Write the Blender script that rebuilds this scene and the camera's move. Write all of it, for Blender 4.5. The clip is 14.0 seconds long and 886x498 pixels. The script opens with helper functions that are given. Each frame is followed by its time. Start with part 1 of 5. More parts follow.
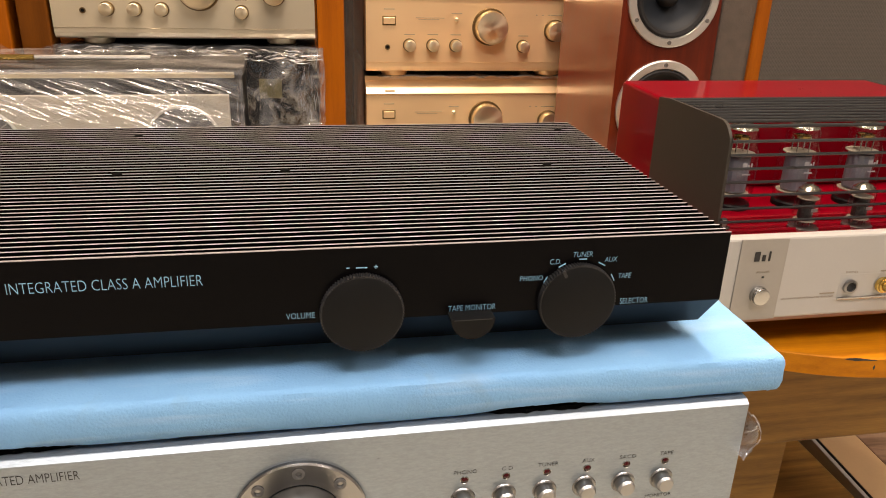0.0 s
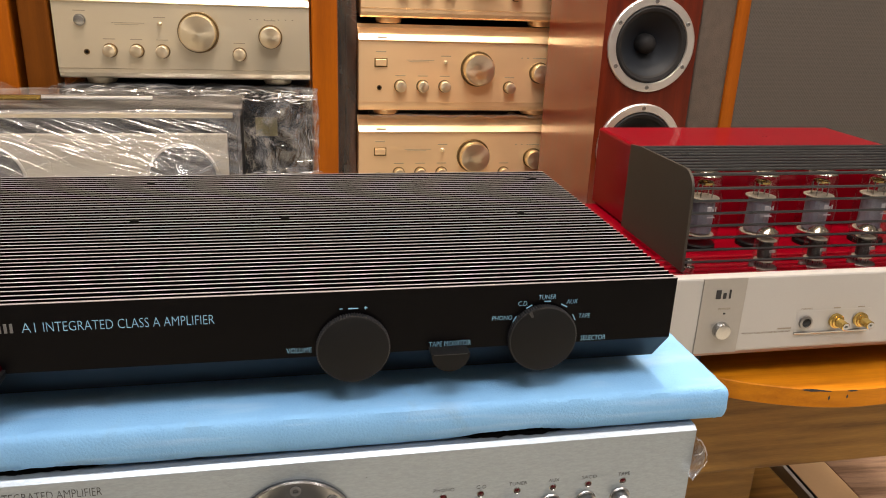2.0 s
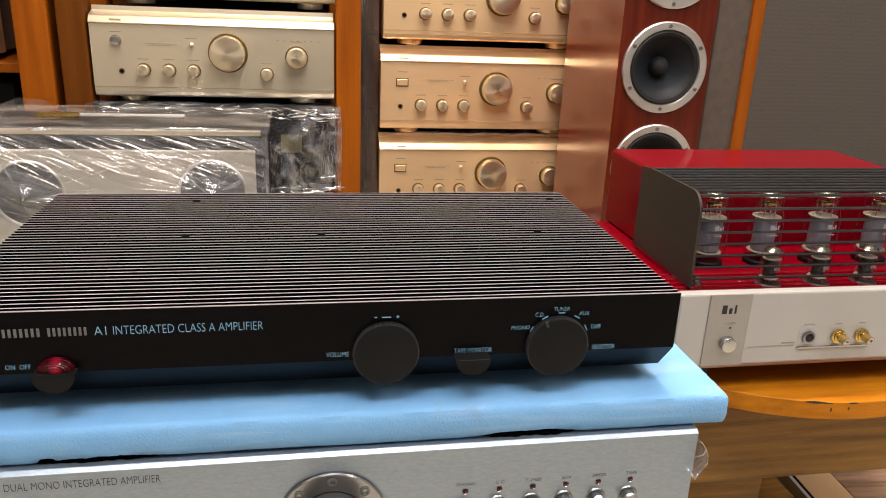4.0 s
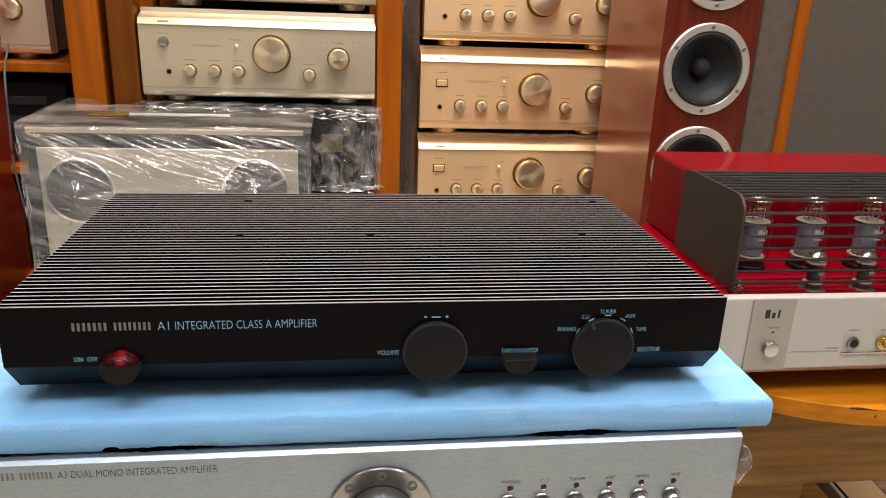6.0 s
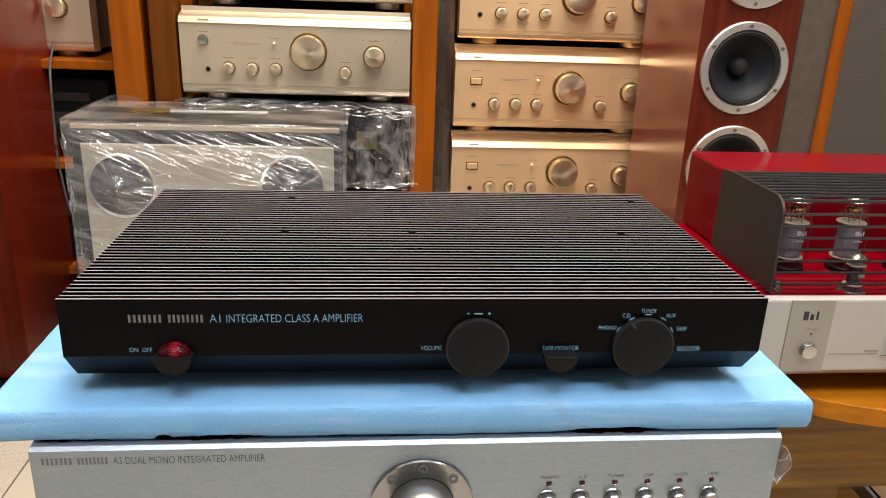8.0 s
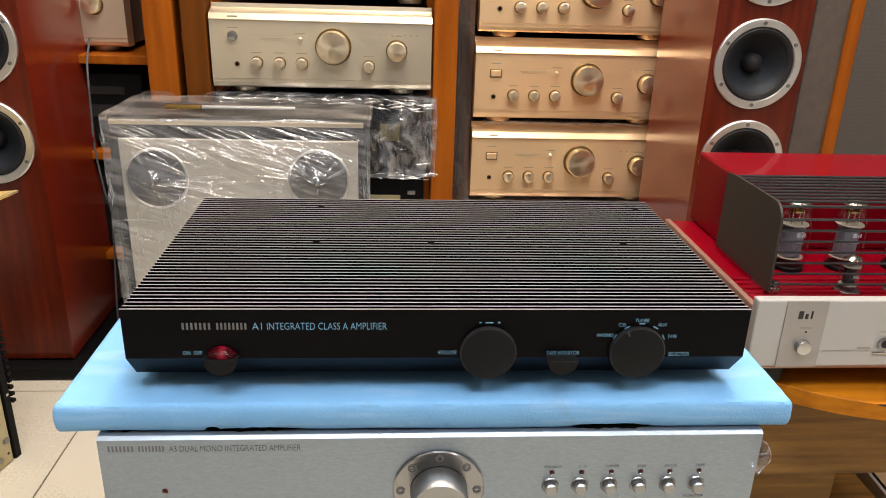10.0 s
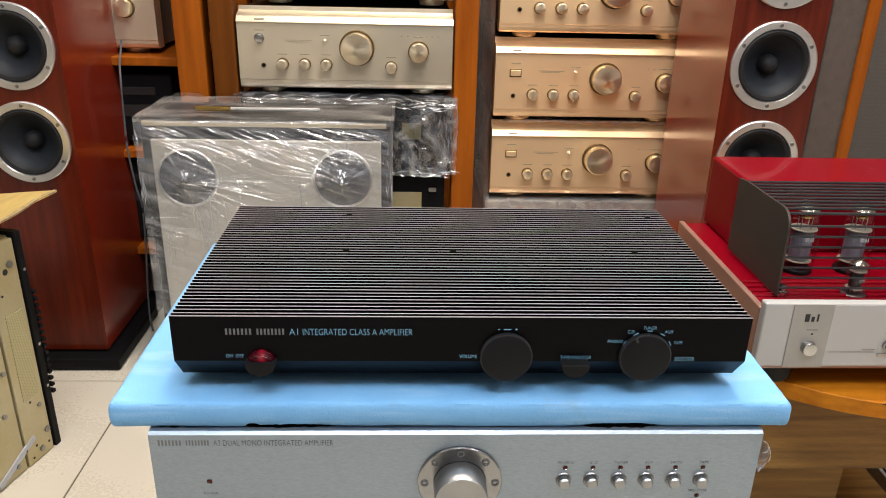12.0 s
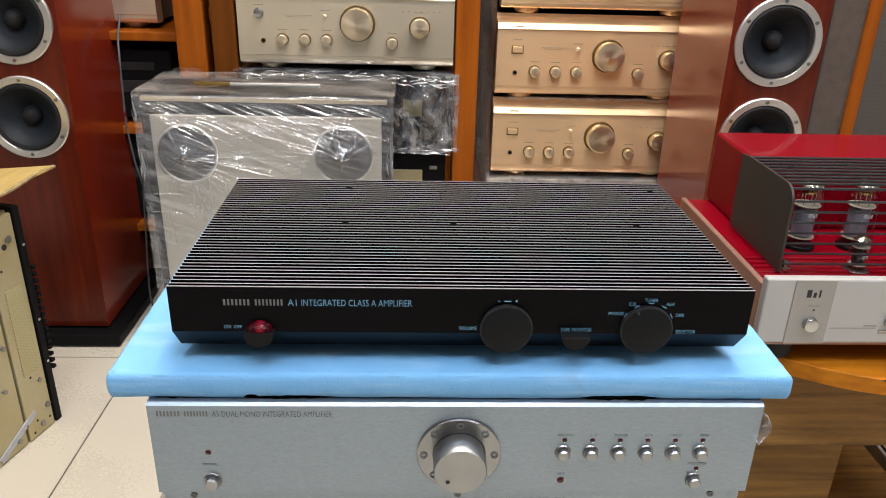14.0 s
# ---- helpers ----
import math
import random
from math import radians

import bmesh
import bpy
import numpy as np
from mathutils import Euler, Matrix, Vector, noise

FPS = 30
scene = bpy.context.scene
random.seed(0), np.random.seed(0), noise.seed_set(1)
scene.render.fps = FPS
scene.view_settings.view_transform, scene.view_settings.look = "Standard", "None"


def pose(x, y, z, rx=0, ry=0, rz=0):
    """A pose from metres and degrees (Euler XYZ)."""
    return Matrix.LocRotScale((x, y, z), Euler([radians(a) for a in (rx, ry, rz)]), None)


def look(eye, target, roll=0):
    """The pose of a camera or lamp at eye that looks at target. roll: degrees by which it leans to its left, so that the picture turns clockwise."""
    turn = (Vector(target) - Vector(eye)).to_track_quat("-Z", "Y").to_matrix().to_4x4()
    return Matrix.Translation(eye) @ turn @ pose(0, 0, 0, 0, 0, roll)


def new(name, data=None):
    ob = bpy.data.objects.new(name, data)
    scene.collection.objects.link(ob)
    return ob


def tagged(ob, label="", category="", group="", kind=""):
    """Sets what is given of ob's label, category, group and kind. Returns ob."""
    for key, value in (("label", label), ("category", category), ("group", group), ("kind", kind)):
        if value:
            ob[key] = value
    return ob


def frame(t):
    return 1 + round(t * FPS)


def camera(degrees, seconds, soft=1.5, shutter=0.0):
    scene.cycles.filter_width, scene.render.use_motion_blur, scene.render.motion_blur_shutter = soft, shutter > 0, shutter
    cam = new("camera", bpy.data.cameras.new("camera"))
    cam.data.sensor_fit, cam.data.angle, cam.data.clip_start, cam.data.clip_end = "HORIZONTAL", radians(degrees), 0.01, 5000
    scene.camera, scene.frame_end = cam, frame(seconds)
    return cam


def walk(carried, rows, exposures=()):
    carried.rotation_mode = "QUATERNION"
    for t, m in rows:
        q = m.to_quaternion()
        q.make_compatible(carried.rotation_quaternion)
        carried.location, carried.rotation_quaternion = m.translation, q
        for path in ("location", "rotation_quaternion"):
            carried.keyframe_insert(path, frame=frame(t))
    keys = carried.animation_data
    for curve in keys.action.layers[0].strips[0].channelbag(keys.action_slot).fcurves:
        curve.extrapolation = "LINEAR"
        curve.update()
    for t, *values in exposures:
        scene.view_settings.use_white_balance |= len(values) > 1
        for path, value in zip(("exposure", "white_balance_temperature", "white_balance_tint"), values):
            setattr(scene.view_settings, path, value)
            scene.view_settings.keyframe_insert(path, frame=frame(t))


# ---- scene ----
cam = camera(60.2, 14.0, 1.0)
PATH = [
    (0, (0.213, -0.311, 0.716), (0.572, 1.508, -0.034), 1.8),
    (0.5, (0.214, -0.319, 0.722), (0.584, 1.504, -0.013), 1.8),
    (1, (0.212, -0.328, 0.73), (0.593, 1.5, 0.013), 2.0),
    (1.5, (0.21, -0.34, 0.734), (0.597, 1.495, 0.039), 2.2),
    (2, (0.209, -0.355, 0.742), (0.594, 1.487, 0.063), 2.3),
    (2.5, (0.206, -0.37, 0.747), (0.586, 1.478, 0.083), 2.3),
    (5, (0.19, -0.399, 0.76), (0.5, 1.468, 0.114), 2.5),
    (5.5, (0.188, -0.401, 0.76), (0.474, 1.469, 0.112), 2.4),
    (6, (0.184, -0.401, 0.762), (0.447, 1.471, 0.109), 2.3),
    (6.5, (0.182, -0.402, 0.763), (0.42, 1.472, 0.105), 2.2),
    (7, (0.178, -0.403, 0.763), (0.396, 1.473, 0.105), 2.2),
    (7.5, (0.177, -0.405, 0.763), (0.377, 1.472, 0.103), 2.2),
    (8, (0.174, -0.408, 0.765), (0.364, 1.469, 0.102), 2.2),
    (10.5, (0.173, -0.462, 0.82), (0.287, 1.394, 0.083), 1.6),
    (11, (0.17, -0.471, 0.829), (0.267, 1.384, 0.086), 1.4),
    (11.5, (0.169, -0.478, 0.836), (0.257, 1.375, 0.086), 1.4),
    (12, (0.169, -0.482, 0.839), (0.251, 1.368, 0.084), 1.4),
    (12.5, (0.17, -0.481, 0.835), (0.25, 1.366, 0.074), 1.5),
    (13, (0.168, -0.482, 0.833), (0.25, 1.36, 0.06), 1.7),
    (13.5, (0.167, -0.481, 0.83), (0.252, 1.356, 0.045), 1.9),
    (14, (0.17, -0.48, 0.83), (0.25, 1.352, 0.03), 1.6),
]
walk(cam, [(t, look(eye, target, roll)) for t, eye, target, roll in PATH],
     [(0, 0.13, 7600, 20), (1, 0.13, 7400, 18), (2.5, 0.10, 6850, 17), (5.5, 0.06, 6650, 16), (8, 0.06, 6550, 15), (10.5, 0.04, 6350, 14), (14, 0.0, 5950, 13)])

# ---- world and lights ----
world = bpy.data.worlds.new("world")
scene.world = world
world.use_nodes = True
world.node_tree.nodes["Background"].inputs[0].default_value = (0.9, 0.95, 1.0, 1)
world.node_tree.nodes["Background"].inputs[1].default_value = 0.05

FLOOR_X0, FLOOR_X1, FLOOR_Y0, FLOOR_Y1, CEIL = -2.4, 2.6, -3.0, 1.75, 2.55


def ceiling_lamp(x, y, sx, sy, watts, colour):
    data = bpy.data.lights.new("lamp_light", "AREA")
    data.shape, data.size, data.size_y, data.energy, data.color = "RECTANGLE", sx, sy, watts, colour
    ob = new("lamp_light", data)
    ob.matrix_world = pose(x, y, CEIL - 0.045)
    return ob


WARM = (1.0, 0.85, 0.65)
COOL = (1.0, 0.97, 0.93)
DAY = (0.87, 0.95, 1.0)
LAMPS = [(0.48, 0.30, 0.12, 1.2, 18, COOL), (0.27, 0.52, 1.06, 0.12, 33, WARM), (1.0, 0.52, 0.25, 0.12, 7, WARM), (0.1, -0.90, 1.2, 0.4, 29, DAY), (-1.5, -0.9, 0.3, 1.2, 4, COOL), (1.7, -0.9, 0.3, 1.2, 22, COOL)]
for lamp in LAMPS:
    ceiling_lamp(*lamp)


# ---- materials ----
def material(name, colour, rough=0.5, metal=0.0, vary=0.12, scale=12.0, stretch=(1, 1, 1), bump=0.0, bump_scale=200.0, coat=0.0,
             coat_rough=0.05, rough_vary=0.08, second=None, spec=0.5, distance=0.001):
    m = bpy.data.materials.new(name)
    m.use_nodes = True
    n, l = m.node_tree.nodes, m.node_tree.links
    b = n["Principled BSDF"]
    tc, mp = n.new("ShaderNodeTexCoord"), n.new("ShaderNodeMapping")
    mp.inputs["Scale"].default_value = stretch
    l.new(tc.outputs["Object"], mp.inputs[0])
    big, fine = n.new("ShaderNodeTexNoise"), n.new("ShaderNodeTexNoise")
    big.inputs["Scale"].default_value, big.inputs["Detail"].default_value = scale, 5
    fine.inputs["Scale"].default_value, fine.inputs["Detail"].default_value = bump_scale, 4
    l.new(mp.outputs[0], big.inputs["Vector"]), l.new(mp.outputs[0], fine.inputs["Vector"])
    ramp = n.new("ShaderNodeValToRGB")
    other = second or tuple(c * (1 - 2 * vary) for c in colour)
    ramp.color_ramp.elements[0].position, ramp.color_ramp.elements[1].position = 0.3, 0.7
    ramp.color_ramp.elements[0].color, ramp.color_ramp.elements[1].color = (*other, 1), (*colour, 1)
    mixer = n.new("ShaderNodeMath")
    mixer.operation = "MULTIPLY_ADD"
    l.new(fine.outputs["Fac"], mixer.inputs[0])
    mixer.inputs[1].default_value = 0.25
    shift = n.new("ShaderNodeMath")
    shift.operation = "MULTIPLY_ADD"
    l.new(big.outputs["Fac"], shift.inputs[0])
    shift.inputs[1].default_value, shift.inputs[2].default_value = 0.75, 0.0
    l.new(shift.outputs[0], mixer.inputs[2])
    l.new(mixer.outputs[0], ramp.inputs[0])
    l.new(ramp.outputs[0], b.inputs["Base Color"])
    r = n.new("ShaderNodeMapRange")
    r.inputs["To Min"].default_value, r.inputs["To Max"].default_value = max(0.02, rough - rough_vary), min(1, rough + rough_vary)
    l.new(mixer.outputs[0], r.inputs["Value"])
    l.new(r.outputs[0], b.inputs["Roughness"])
    b.inputs["Metallic"].default_value = metal
    b.inputs["Coat Weight"].default_value, b.inputs["Coat Roughness"].default_value = coat, coat_rough
    b.inputs["Specular IOR Level"].default_value = spec
    if bump:
        bp = n.new("ShaderNodeBump")
        bp.inputs["Strength"].default_value, bp.inputs["Distance"].default_value = bump, distance
        l.new(fine.outputs["Fac"], bp.inputs["Height"])
        l.new(bp.outputs[0], b.inputs["Normal"])
    return m


def wood(name, dark, light, scale=6.0, axis="Z", rough=0.35, coat=0.0, coat_rough=0.12, ring=14.0, spec=0.5):
    m = material(name, light, rough, 0, 0.2, scale, bump=0.05, bump_scale=90, coat=coat, coat_rough=coat_rough, second=dark, spec=spec)
    n, l = m.node_tree.nodes, m.node_tree.links
    mp = next(x for x in n if x.type == "MAPPING")
    s = {"X": (0.06, 1, 1), "Y": (1, 0.06, 1), "Z": (1, 1, 0.06)}[axis]
    mp.inputs["Scale"].default_value = [v * ring for v in s]
    return m


def glow(name, colour, strength):
    m = bpy.data.materials.new(name)
    m.use_nodes = True
    b = m.node_tree.nodes["Principled BSDF"]
    b.inputs["Base Color"].default_value = (0.8, 0.8, 0.8, 1)
    b.inputs["Emission Color"].default_value, b.inputs["Emission Strength"].default_value = (*colour, 1), strength
    return m


def film(name, haze=0.35, scale=30.0, stretch=(1, 1, 1), tone=0.8, tilt=0.0, low=0.54, high=0.70, sheen=0.06, gloss_rough=0.10, relief=0.8, veil=0.0, tint=(0.93, 0.98, 1.06)):
    """Thin clear stretch film: mostly see-through; wrinkles catch the light, milk paints in pale glints."""
    m = bpy.data.materials.new(name)
    m.use_nodes = True
    n, l = m.node_tree.nodes, m.node_tree.links
    out = n["Material Output"]
    n.remove(n["Principled BSDF"])
    tc, mp = n.new("ShaderNodeTexCoord"), n.new("ShaderNodeMapping")
    mp.inputs["Scale"].default_value = stretch
    rot = n.new("ShaderNodeMapping")
    rot.inputs["Rotation"].default_value = (0, radians(tilt), 0)
    l.new(tc.outputs["Object"], rot.inputs[0]), l.new(rot.outputs[0], mp.inputs[0])
    noise_a = n.new("ShaderNodeTexNoise")
    noise_a.inputs["Scale"].default_value, noise_a.inputs["Detail"].default_value, noise_a.inputs["Distortion"].default_value = scale, 4, 0.6
    l.new(mp.outputs[0], noise_a.inputs["Vector"])
    bp = n.new("ShaderNodeBump")
    bp.inputs["Strength"].default_value, bp.inputs["Distance"].default_value = relief, 0.010
    l.new(noise_a.outputs["Fac"], bp.inputs["Height"])
    gloss, clear, milk = n.new("ShaderNodeBsdfGlossy"), n.new("ShaderNodeBsdfTransparent"), n.new("ShaderNodeBsdfDiffuse")
    gloss.inputs["Roughness"].default_value = gloss_rough
    milk.inputs[0].default_value = (*(tone * c for c in tint), 1)
    l.new(bp.outputs[0], gloss.inputs["Normal"])
    def ramp(lo, hi):
        r = n.new("ShaderNodeMapRange")
        r.inputs["From Min"].default_value, r.inputs["From Max"].default_value = low, high
        r.inputs["To Min"].default_value, r.inputs["To Max"].default_value = lo, hi
        l.new(noise_a.outputs["Fac"], r.inputs["Value"])
        return r
    a, c = n.new("ShaderNodeMixShader"), n.new("ShaderNodeMixShader")
    l.new(ramp(veil, veil + haze).outputs[0], a.inputs[0]), l.new(clear.outputs[0], a.inputs[1]), l.new(milk.outputs[0], a.inputs[2])
    l.new(ramp(sheen, min(0.7, sheen + haze)).outputs[0], c.inputs[0])
    l.new(a.outputs[0], c.inputs[1]), l.new(gloss.outputs[0], c.inputs[2])
    l.new(c.outputs[0], out.inputs[0])
    return m


def spun(m, amount):
    """Turned metal: the sheen runs round the knob's axis."""
    n, l = m.node_tree.nodes, m.node_tree.links
    t = n.new("ShaderNodeTangent")
    t.direction_type, t.axis = "RADIAL", "Y"
    l.new(t.outputs[0], n["Principled BSDF"].inputs["Tangent"])
    n["Principled BSDF"].inputs["Anisotropic"].default_value = amount
    return m


def woven(m, scale, weight=0.7):
    """Adds the dots of an open mesh to the relief and the colour."""
    n, l = m.node_tree.nodes, m.node_tree.links
    v = n.new("ShaderNodeTexVoronoi")
    v.inputs["Scale"].default_value, v.inputs["Randomness"].default_value = scale, 0.0
    turn_ = n.new("ShaderNodeMapping")
    turn_.inputs["Rotation"].default_value = (radians(30), radians(45), 0)
    l.new(next(x for x in n if x.type == "TEX_COORD").outputs["Object"], turn_.inputs[0]), l.new(turn_.outputs[0], v.inputs["Vector"])
    l.new(v.outputs["Distance"], next(x for x in n if x.type == "BUMP").inputs["Height"])
    mul = n.new("ShaderNodeMix")
    mul.data_type, mul.blend_type = "RGBA", "MULTIPLY"
    mul.inputs["Factor"].default_value = weight
    ramp = next(x for x in n if x.type == "VALTORGB")
    l.new(ramp.outputs[0], mul.inputs[6]), l.new(v.outputs["Distance"], mul.inputs[7])
    l.new(mul.outputs[2], n["Principled BSDF"].inputs["Base Color"])
    return m


def streaked(m, amount):
    """Pale scuffs drawn out along the sheet."""
    n, l = m.node_tree.nodes, m.node_tree.links
    tc = next(x for x in n if x.type == "TEX_COORD")
    mp, tex, ramp = n.new("ShaderNodeMapping"), n.new("ShaderNodeTexNoise"), n.new("ShaderNodeMapRange")
    mp.inputs["Scale"].default_value = (14, 60, 240)
    tex.inputs["Scale"].default_value, tex.inputs["Detail"].default_value = 1.0, 6
    ramp.inputs["From Min"].default_value, ramp.inputs["From Max"].default_value = 0.53, 0.76
    ramp.inputs["To Max"].default_value = amount
    l.new(tc.outputs["Object"], mp.inputs[0]), l.new(mp.outputs[0], tex.inputs["Vector"]), l.new(tex.outputs["Fac"], ramp.inputs["Value"])
    mix = n.new("ShaderNodeMix")
    mix.data_type = "RGBA"
    mix.inputs[7].default_value = (0.50, 0.66, 0.83, 1)
    l.new(ramp.outputs[0], mix.inputs[0])
    l.new(next(x for x in n if x.type == "VALTORGB").outputs[0], mix.inputs[6])
    smudge, level, dirt = n.new("ShaderNodeTexNoise"), n.new("ShaderNodeMapRange"), n.new("ShaderNodeMix")
    smudge.inputs["Scale"].default_value, smudge.inputs["Detail"].default_value, smudge.inputs["Distortion"].default_value = 32, 5, 1.0
    level.inputs["From Min"].default_value, level.inputs["From Max"].default_value, level.inputs["To Max"].default_value = 0.56, 0.74, 0.30
    dirt.data_type = "RGBA"
    dirt.inputs[7].default_value = (0.20, 0.30, 0.40, 1)
    l.new(tc.outputs["Object"], smudge.inputs["Vector"]), l.new(smudge.outputs["Fac"], level.inputs["Value"])
    l.new(level.outputs[0], dirt.inputs[0]), l.new(mix.outputs[2], dirt.inputs[6])
    l.new(dirt.outputs[2], n["Principled BSDF"].inputs["Base Color"])
    return m


BLACK = material("black_anodised", (0.0028, 0.0025, 0.0030), 0.30, 0, 0.15, 20, bump=0.012, bump_scale=900, spec=0.075)
BLACK_MATT = material("black_paint", (0.002, 0.002, 0.002), 0.8, 0, 0.15, 20, spec=0.03)
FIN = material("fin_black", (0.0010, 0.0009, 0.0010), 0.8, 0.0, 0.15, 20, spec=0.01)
# Pale colour for black fin tops: the ceiling's reflection painted in.
FIN_GLINT = material("fin_glint", (0.42, 0.39, 0.415), 0.34, 0.35, 0.03, 20, rough_vary=0.02)
KNOB_BLACK = material("knob_black", (0.0065, 0.0068, 0.0072), 0.55, 0, 0.1, 30, bump=0.06, bump_scale=1200, spec=0.17)
RUBBER = material("rubber", (0.015, 0.015, 0.015), 0.8, 0, 0.1, 30)
DARK = material("dark_plastic", (0.006, 0.006, 0.0065), 0.5, 0, 0.2, 10, bump=0.02, spec=0.12)
PRINT_BLUE = material("print_blue", (0.27, 0.57, 0.80), 0.6, 0, 0.05, 60)
PRINT_BAR = material("print_bar", (0.15, 0.15, 0.15), 0.6, 0, 0.05, 60)
PRINT_DARK = material("print_dark", (0.018, 0.018, 0.02), 0.6, 0, 0.05, 60)
PRINT_BROWN = material("print_brown", (0.30, 0.25, 0.19), 0.6, 0, 0.1, 60)
PRINT_FAINT = material("print_faint", (0.40, 0.33, 0.23), 0.6, 0.0, 0.1, 60)
SILVER = material("brushed_silver", (0.325, 0.384, 0.440), 0.36, 0.75, 0.09, 900, (0.3, 1, 1), bump=0.26, bump_scale=1800, distance=0.0005, rough_vary=0.16)
STEEL = material("steel", (0.55, 0.55, 0.54), 0.22, 1, 0.08, 40)
STEEL_GREY = material("grey_steel", (0.33, 0.33, 0.33), 0.3, 1, 0.1, 30)
CHAMP = material("pale_champagne", (0.79, 0.70, 0.53), 0.30, 0.72, 0.02, 6, (0.05, 1, 1), bump=0.010, bump_scale=900, distance=0.0002, rough_vary=0.02)
# Warmer copy of CHAMP: the golden light on the stack is in the colour.
CHAMP_WARM_LIT = material("warm_lit_champagne", (0.93, 0.66, 0.38), 0.29, 0.58, 0.008, 300, (0.05, 1, 1), bump=0.008, bump_scale=1500, distance=0.0002, rough_vary=0.012)
GOLD_KNOB = material("champagne_knob", (0.95, 0.81, 0.58), 0.28, 0.95, 0.03, 30, rough_vary=0.01)
BRASS = material("brass", (0.72, 0.5, 0.16), 0.22, 1, 0.1, 40)
COVER = material("champagne_cover", (0.085, 0.070, 0.055), 0.5, 0.1, 0.1, 8, bump=0.03)
FOAM = streaked(material("blue_foam", (0.20, 0.45, 0.74), 0.8, 0, 0.05, 26, (1, 1, 1), bump=0.42, bump_scale=850, second=(0.165, 0.395, 0.69), distance=0.0010), 0.30)
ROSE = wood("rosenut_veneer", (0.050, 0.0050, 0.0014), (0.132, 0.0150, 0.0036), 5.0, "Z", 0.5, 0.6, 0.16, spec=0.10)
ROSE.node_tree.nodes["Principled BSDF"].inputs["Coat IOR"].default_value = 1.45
# Same veneer, lighter and glossier: the sides' bright sheen is put into it.
ROSE_LIT = wood("rosenut_veneer_lit", (0.165, 0.0130, 0.0033), (0.215, 0.0185, 0.0047), 5.0, "Z", 0.45, 1.0, 0.19, spec=0.2)
ROSE_LIT.node_tree.nodes["Principled BSDF"].inputs["Coat IOR"].default_value = 2.1
ORANGE = wood("orange_wood", (0.20, 0.046, 0.0015), (0.36, 0.095, 0.003), 4.0, "Z", 0.5, 0.05, spec=0.15)
# Same wood as ORANGE, darker: the post's shade is in the colour.
ORANGE_SHADED = wood("orange_wood_shaded", (0.085, 0.024, 0.0015), (0.15, 0.044, 0.003), 4.0, "Z", 0.5, 0.0, spec=0.15)
ORANGE_TOP = wood("orange_table_wood", (0.32, 0.098, 0.002), (0.58, 0.205, 0.005), 7.0, "X", 0.6, 0.0, spec=0.2)
APRON = wood("walnut_board", (0.125, 0.060, 0.013), (0.33, 0.175, 0.042), 7.0, "X", 0.55, 0.05, spec=0.2)
RED = material("red_lacquer", (0.192, 0.0006, 0.0068), 0.3, 0, 0.05, 6, coat=0.35, coat_rough=0.03, spec=0.08)
WHITE = material("white_panel", (0.46, 0.45, 0.43), 0.42, 0.2, 0.04, 8, bump=0.03, bump_scale=500)
PLATE = material("silver_grey_plate", (0.38, 0.365, 0.34), 0.4, 0.5, 0.06, 8)
COPPER = material("rose_brown_paint", (0.36, 0.20, 0.15), 0.35, 0.3, 0.06, 8, coat=0.4)
CAGE = material("cage_bronze_paint", (0.042, 0.035, 0.027), 0.5, 0.2, 0.1, 15, bump=0.05)
WIRE = material("grey_wire", (0.055, 0.058, 0.06), 0.3, 0.6, 0.1, 30)
TILE = material("cream_tile", (0.59, 0.545, 0.45), 0.28, 0, 0.04, 3, second=(0.55, 0.505, 0.41), coat=0.2)
GROUT = material("grout", (0.16, 0.13, 0.10), 0.9, 0, 0.1, 40)
WALLP = material("wall_paint", (0.36, 0.34, 0.32), 0.8, 0, 0.05, 2, bump=0.1, bump_scale=150)
CEILP = material("ceiling_paint", (0.78, 0.75, 0.70), 0.85, 0, 0.03, 2, bump=0.05, bump_scale=150)
FELT = material("grey_felt", (0.100, 0.078, 0.062), 0.95, 0, 0.16, 60, bump=0.5, bump_scale=500, distance=0.002)
MESH = material("mesh_grille", (0.090, 0.077, 0.065), 0.85, 0, 0.12, 200, bump=0.3, bump_scale=500, distance=0.001)
CONE = material("grey_cone", (0.015, 0.019, 0.025), 0.6, 0, 0.1, 40, bump=0.1, bump_scale=600, spec=0.25)
SURROUND = material("rubber_surround", (0.012, 0.012, 0.013), 0.65, 0, 0.1, 40, spec=0.3)
RING = material("satin_ring", (0.76, 0.755, 0.74), 0.33, 0.92, 0.05, 30)
KEVLAR = material("woven_yellow_cone", (0.55, 0.42, 0.10), 0.6, 0, 0.15, 300, bump=0.3, bump_scale=900)
ZINC = material("yellow_zinc", (0.44, 0.36, 0.17), 0.42, 0.55, 0.2, 10, second=(0.50, 0.46, 0.31), bump=0.05)
CARD = material("cardboard", (0.58, 0.41, 0.125), 0.85, 0, 0.14, 10, (6, 1, 1), bump=0.5, bump_scale=60, distance=0.002)
DECK = material("deck_face", (0.50, 0.475, 0.41), 0.5, 0.3, 0.05, 6, (0.1, 1, 1))
FLANGE = material("polished_flange", (0.34, 0.345, 0.35), 0.22, 1, 0.06, 30)
SPUN = material("spun_aluminium", (0.37, 0.375, 0.375), 0.32, 0.95, 0.04, 30, rough_vary=0.01)
LED_RED = glow("led_red", (0.5, 0.0, 0.01), 0.0)
LED_RED.node_tree.nodes["Principled BSDF"].inputs["Base Color"].default_value = (0.045, 0.002, 0.004, 1)
LED_RED.node_tree.nodes["Principled BSDF"].inputs["Roughness"].default_value = 0.12
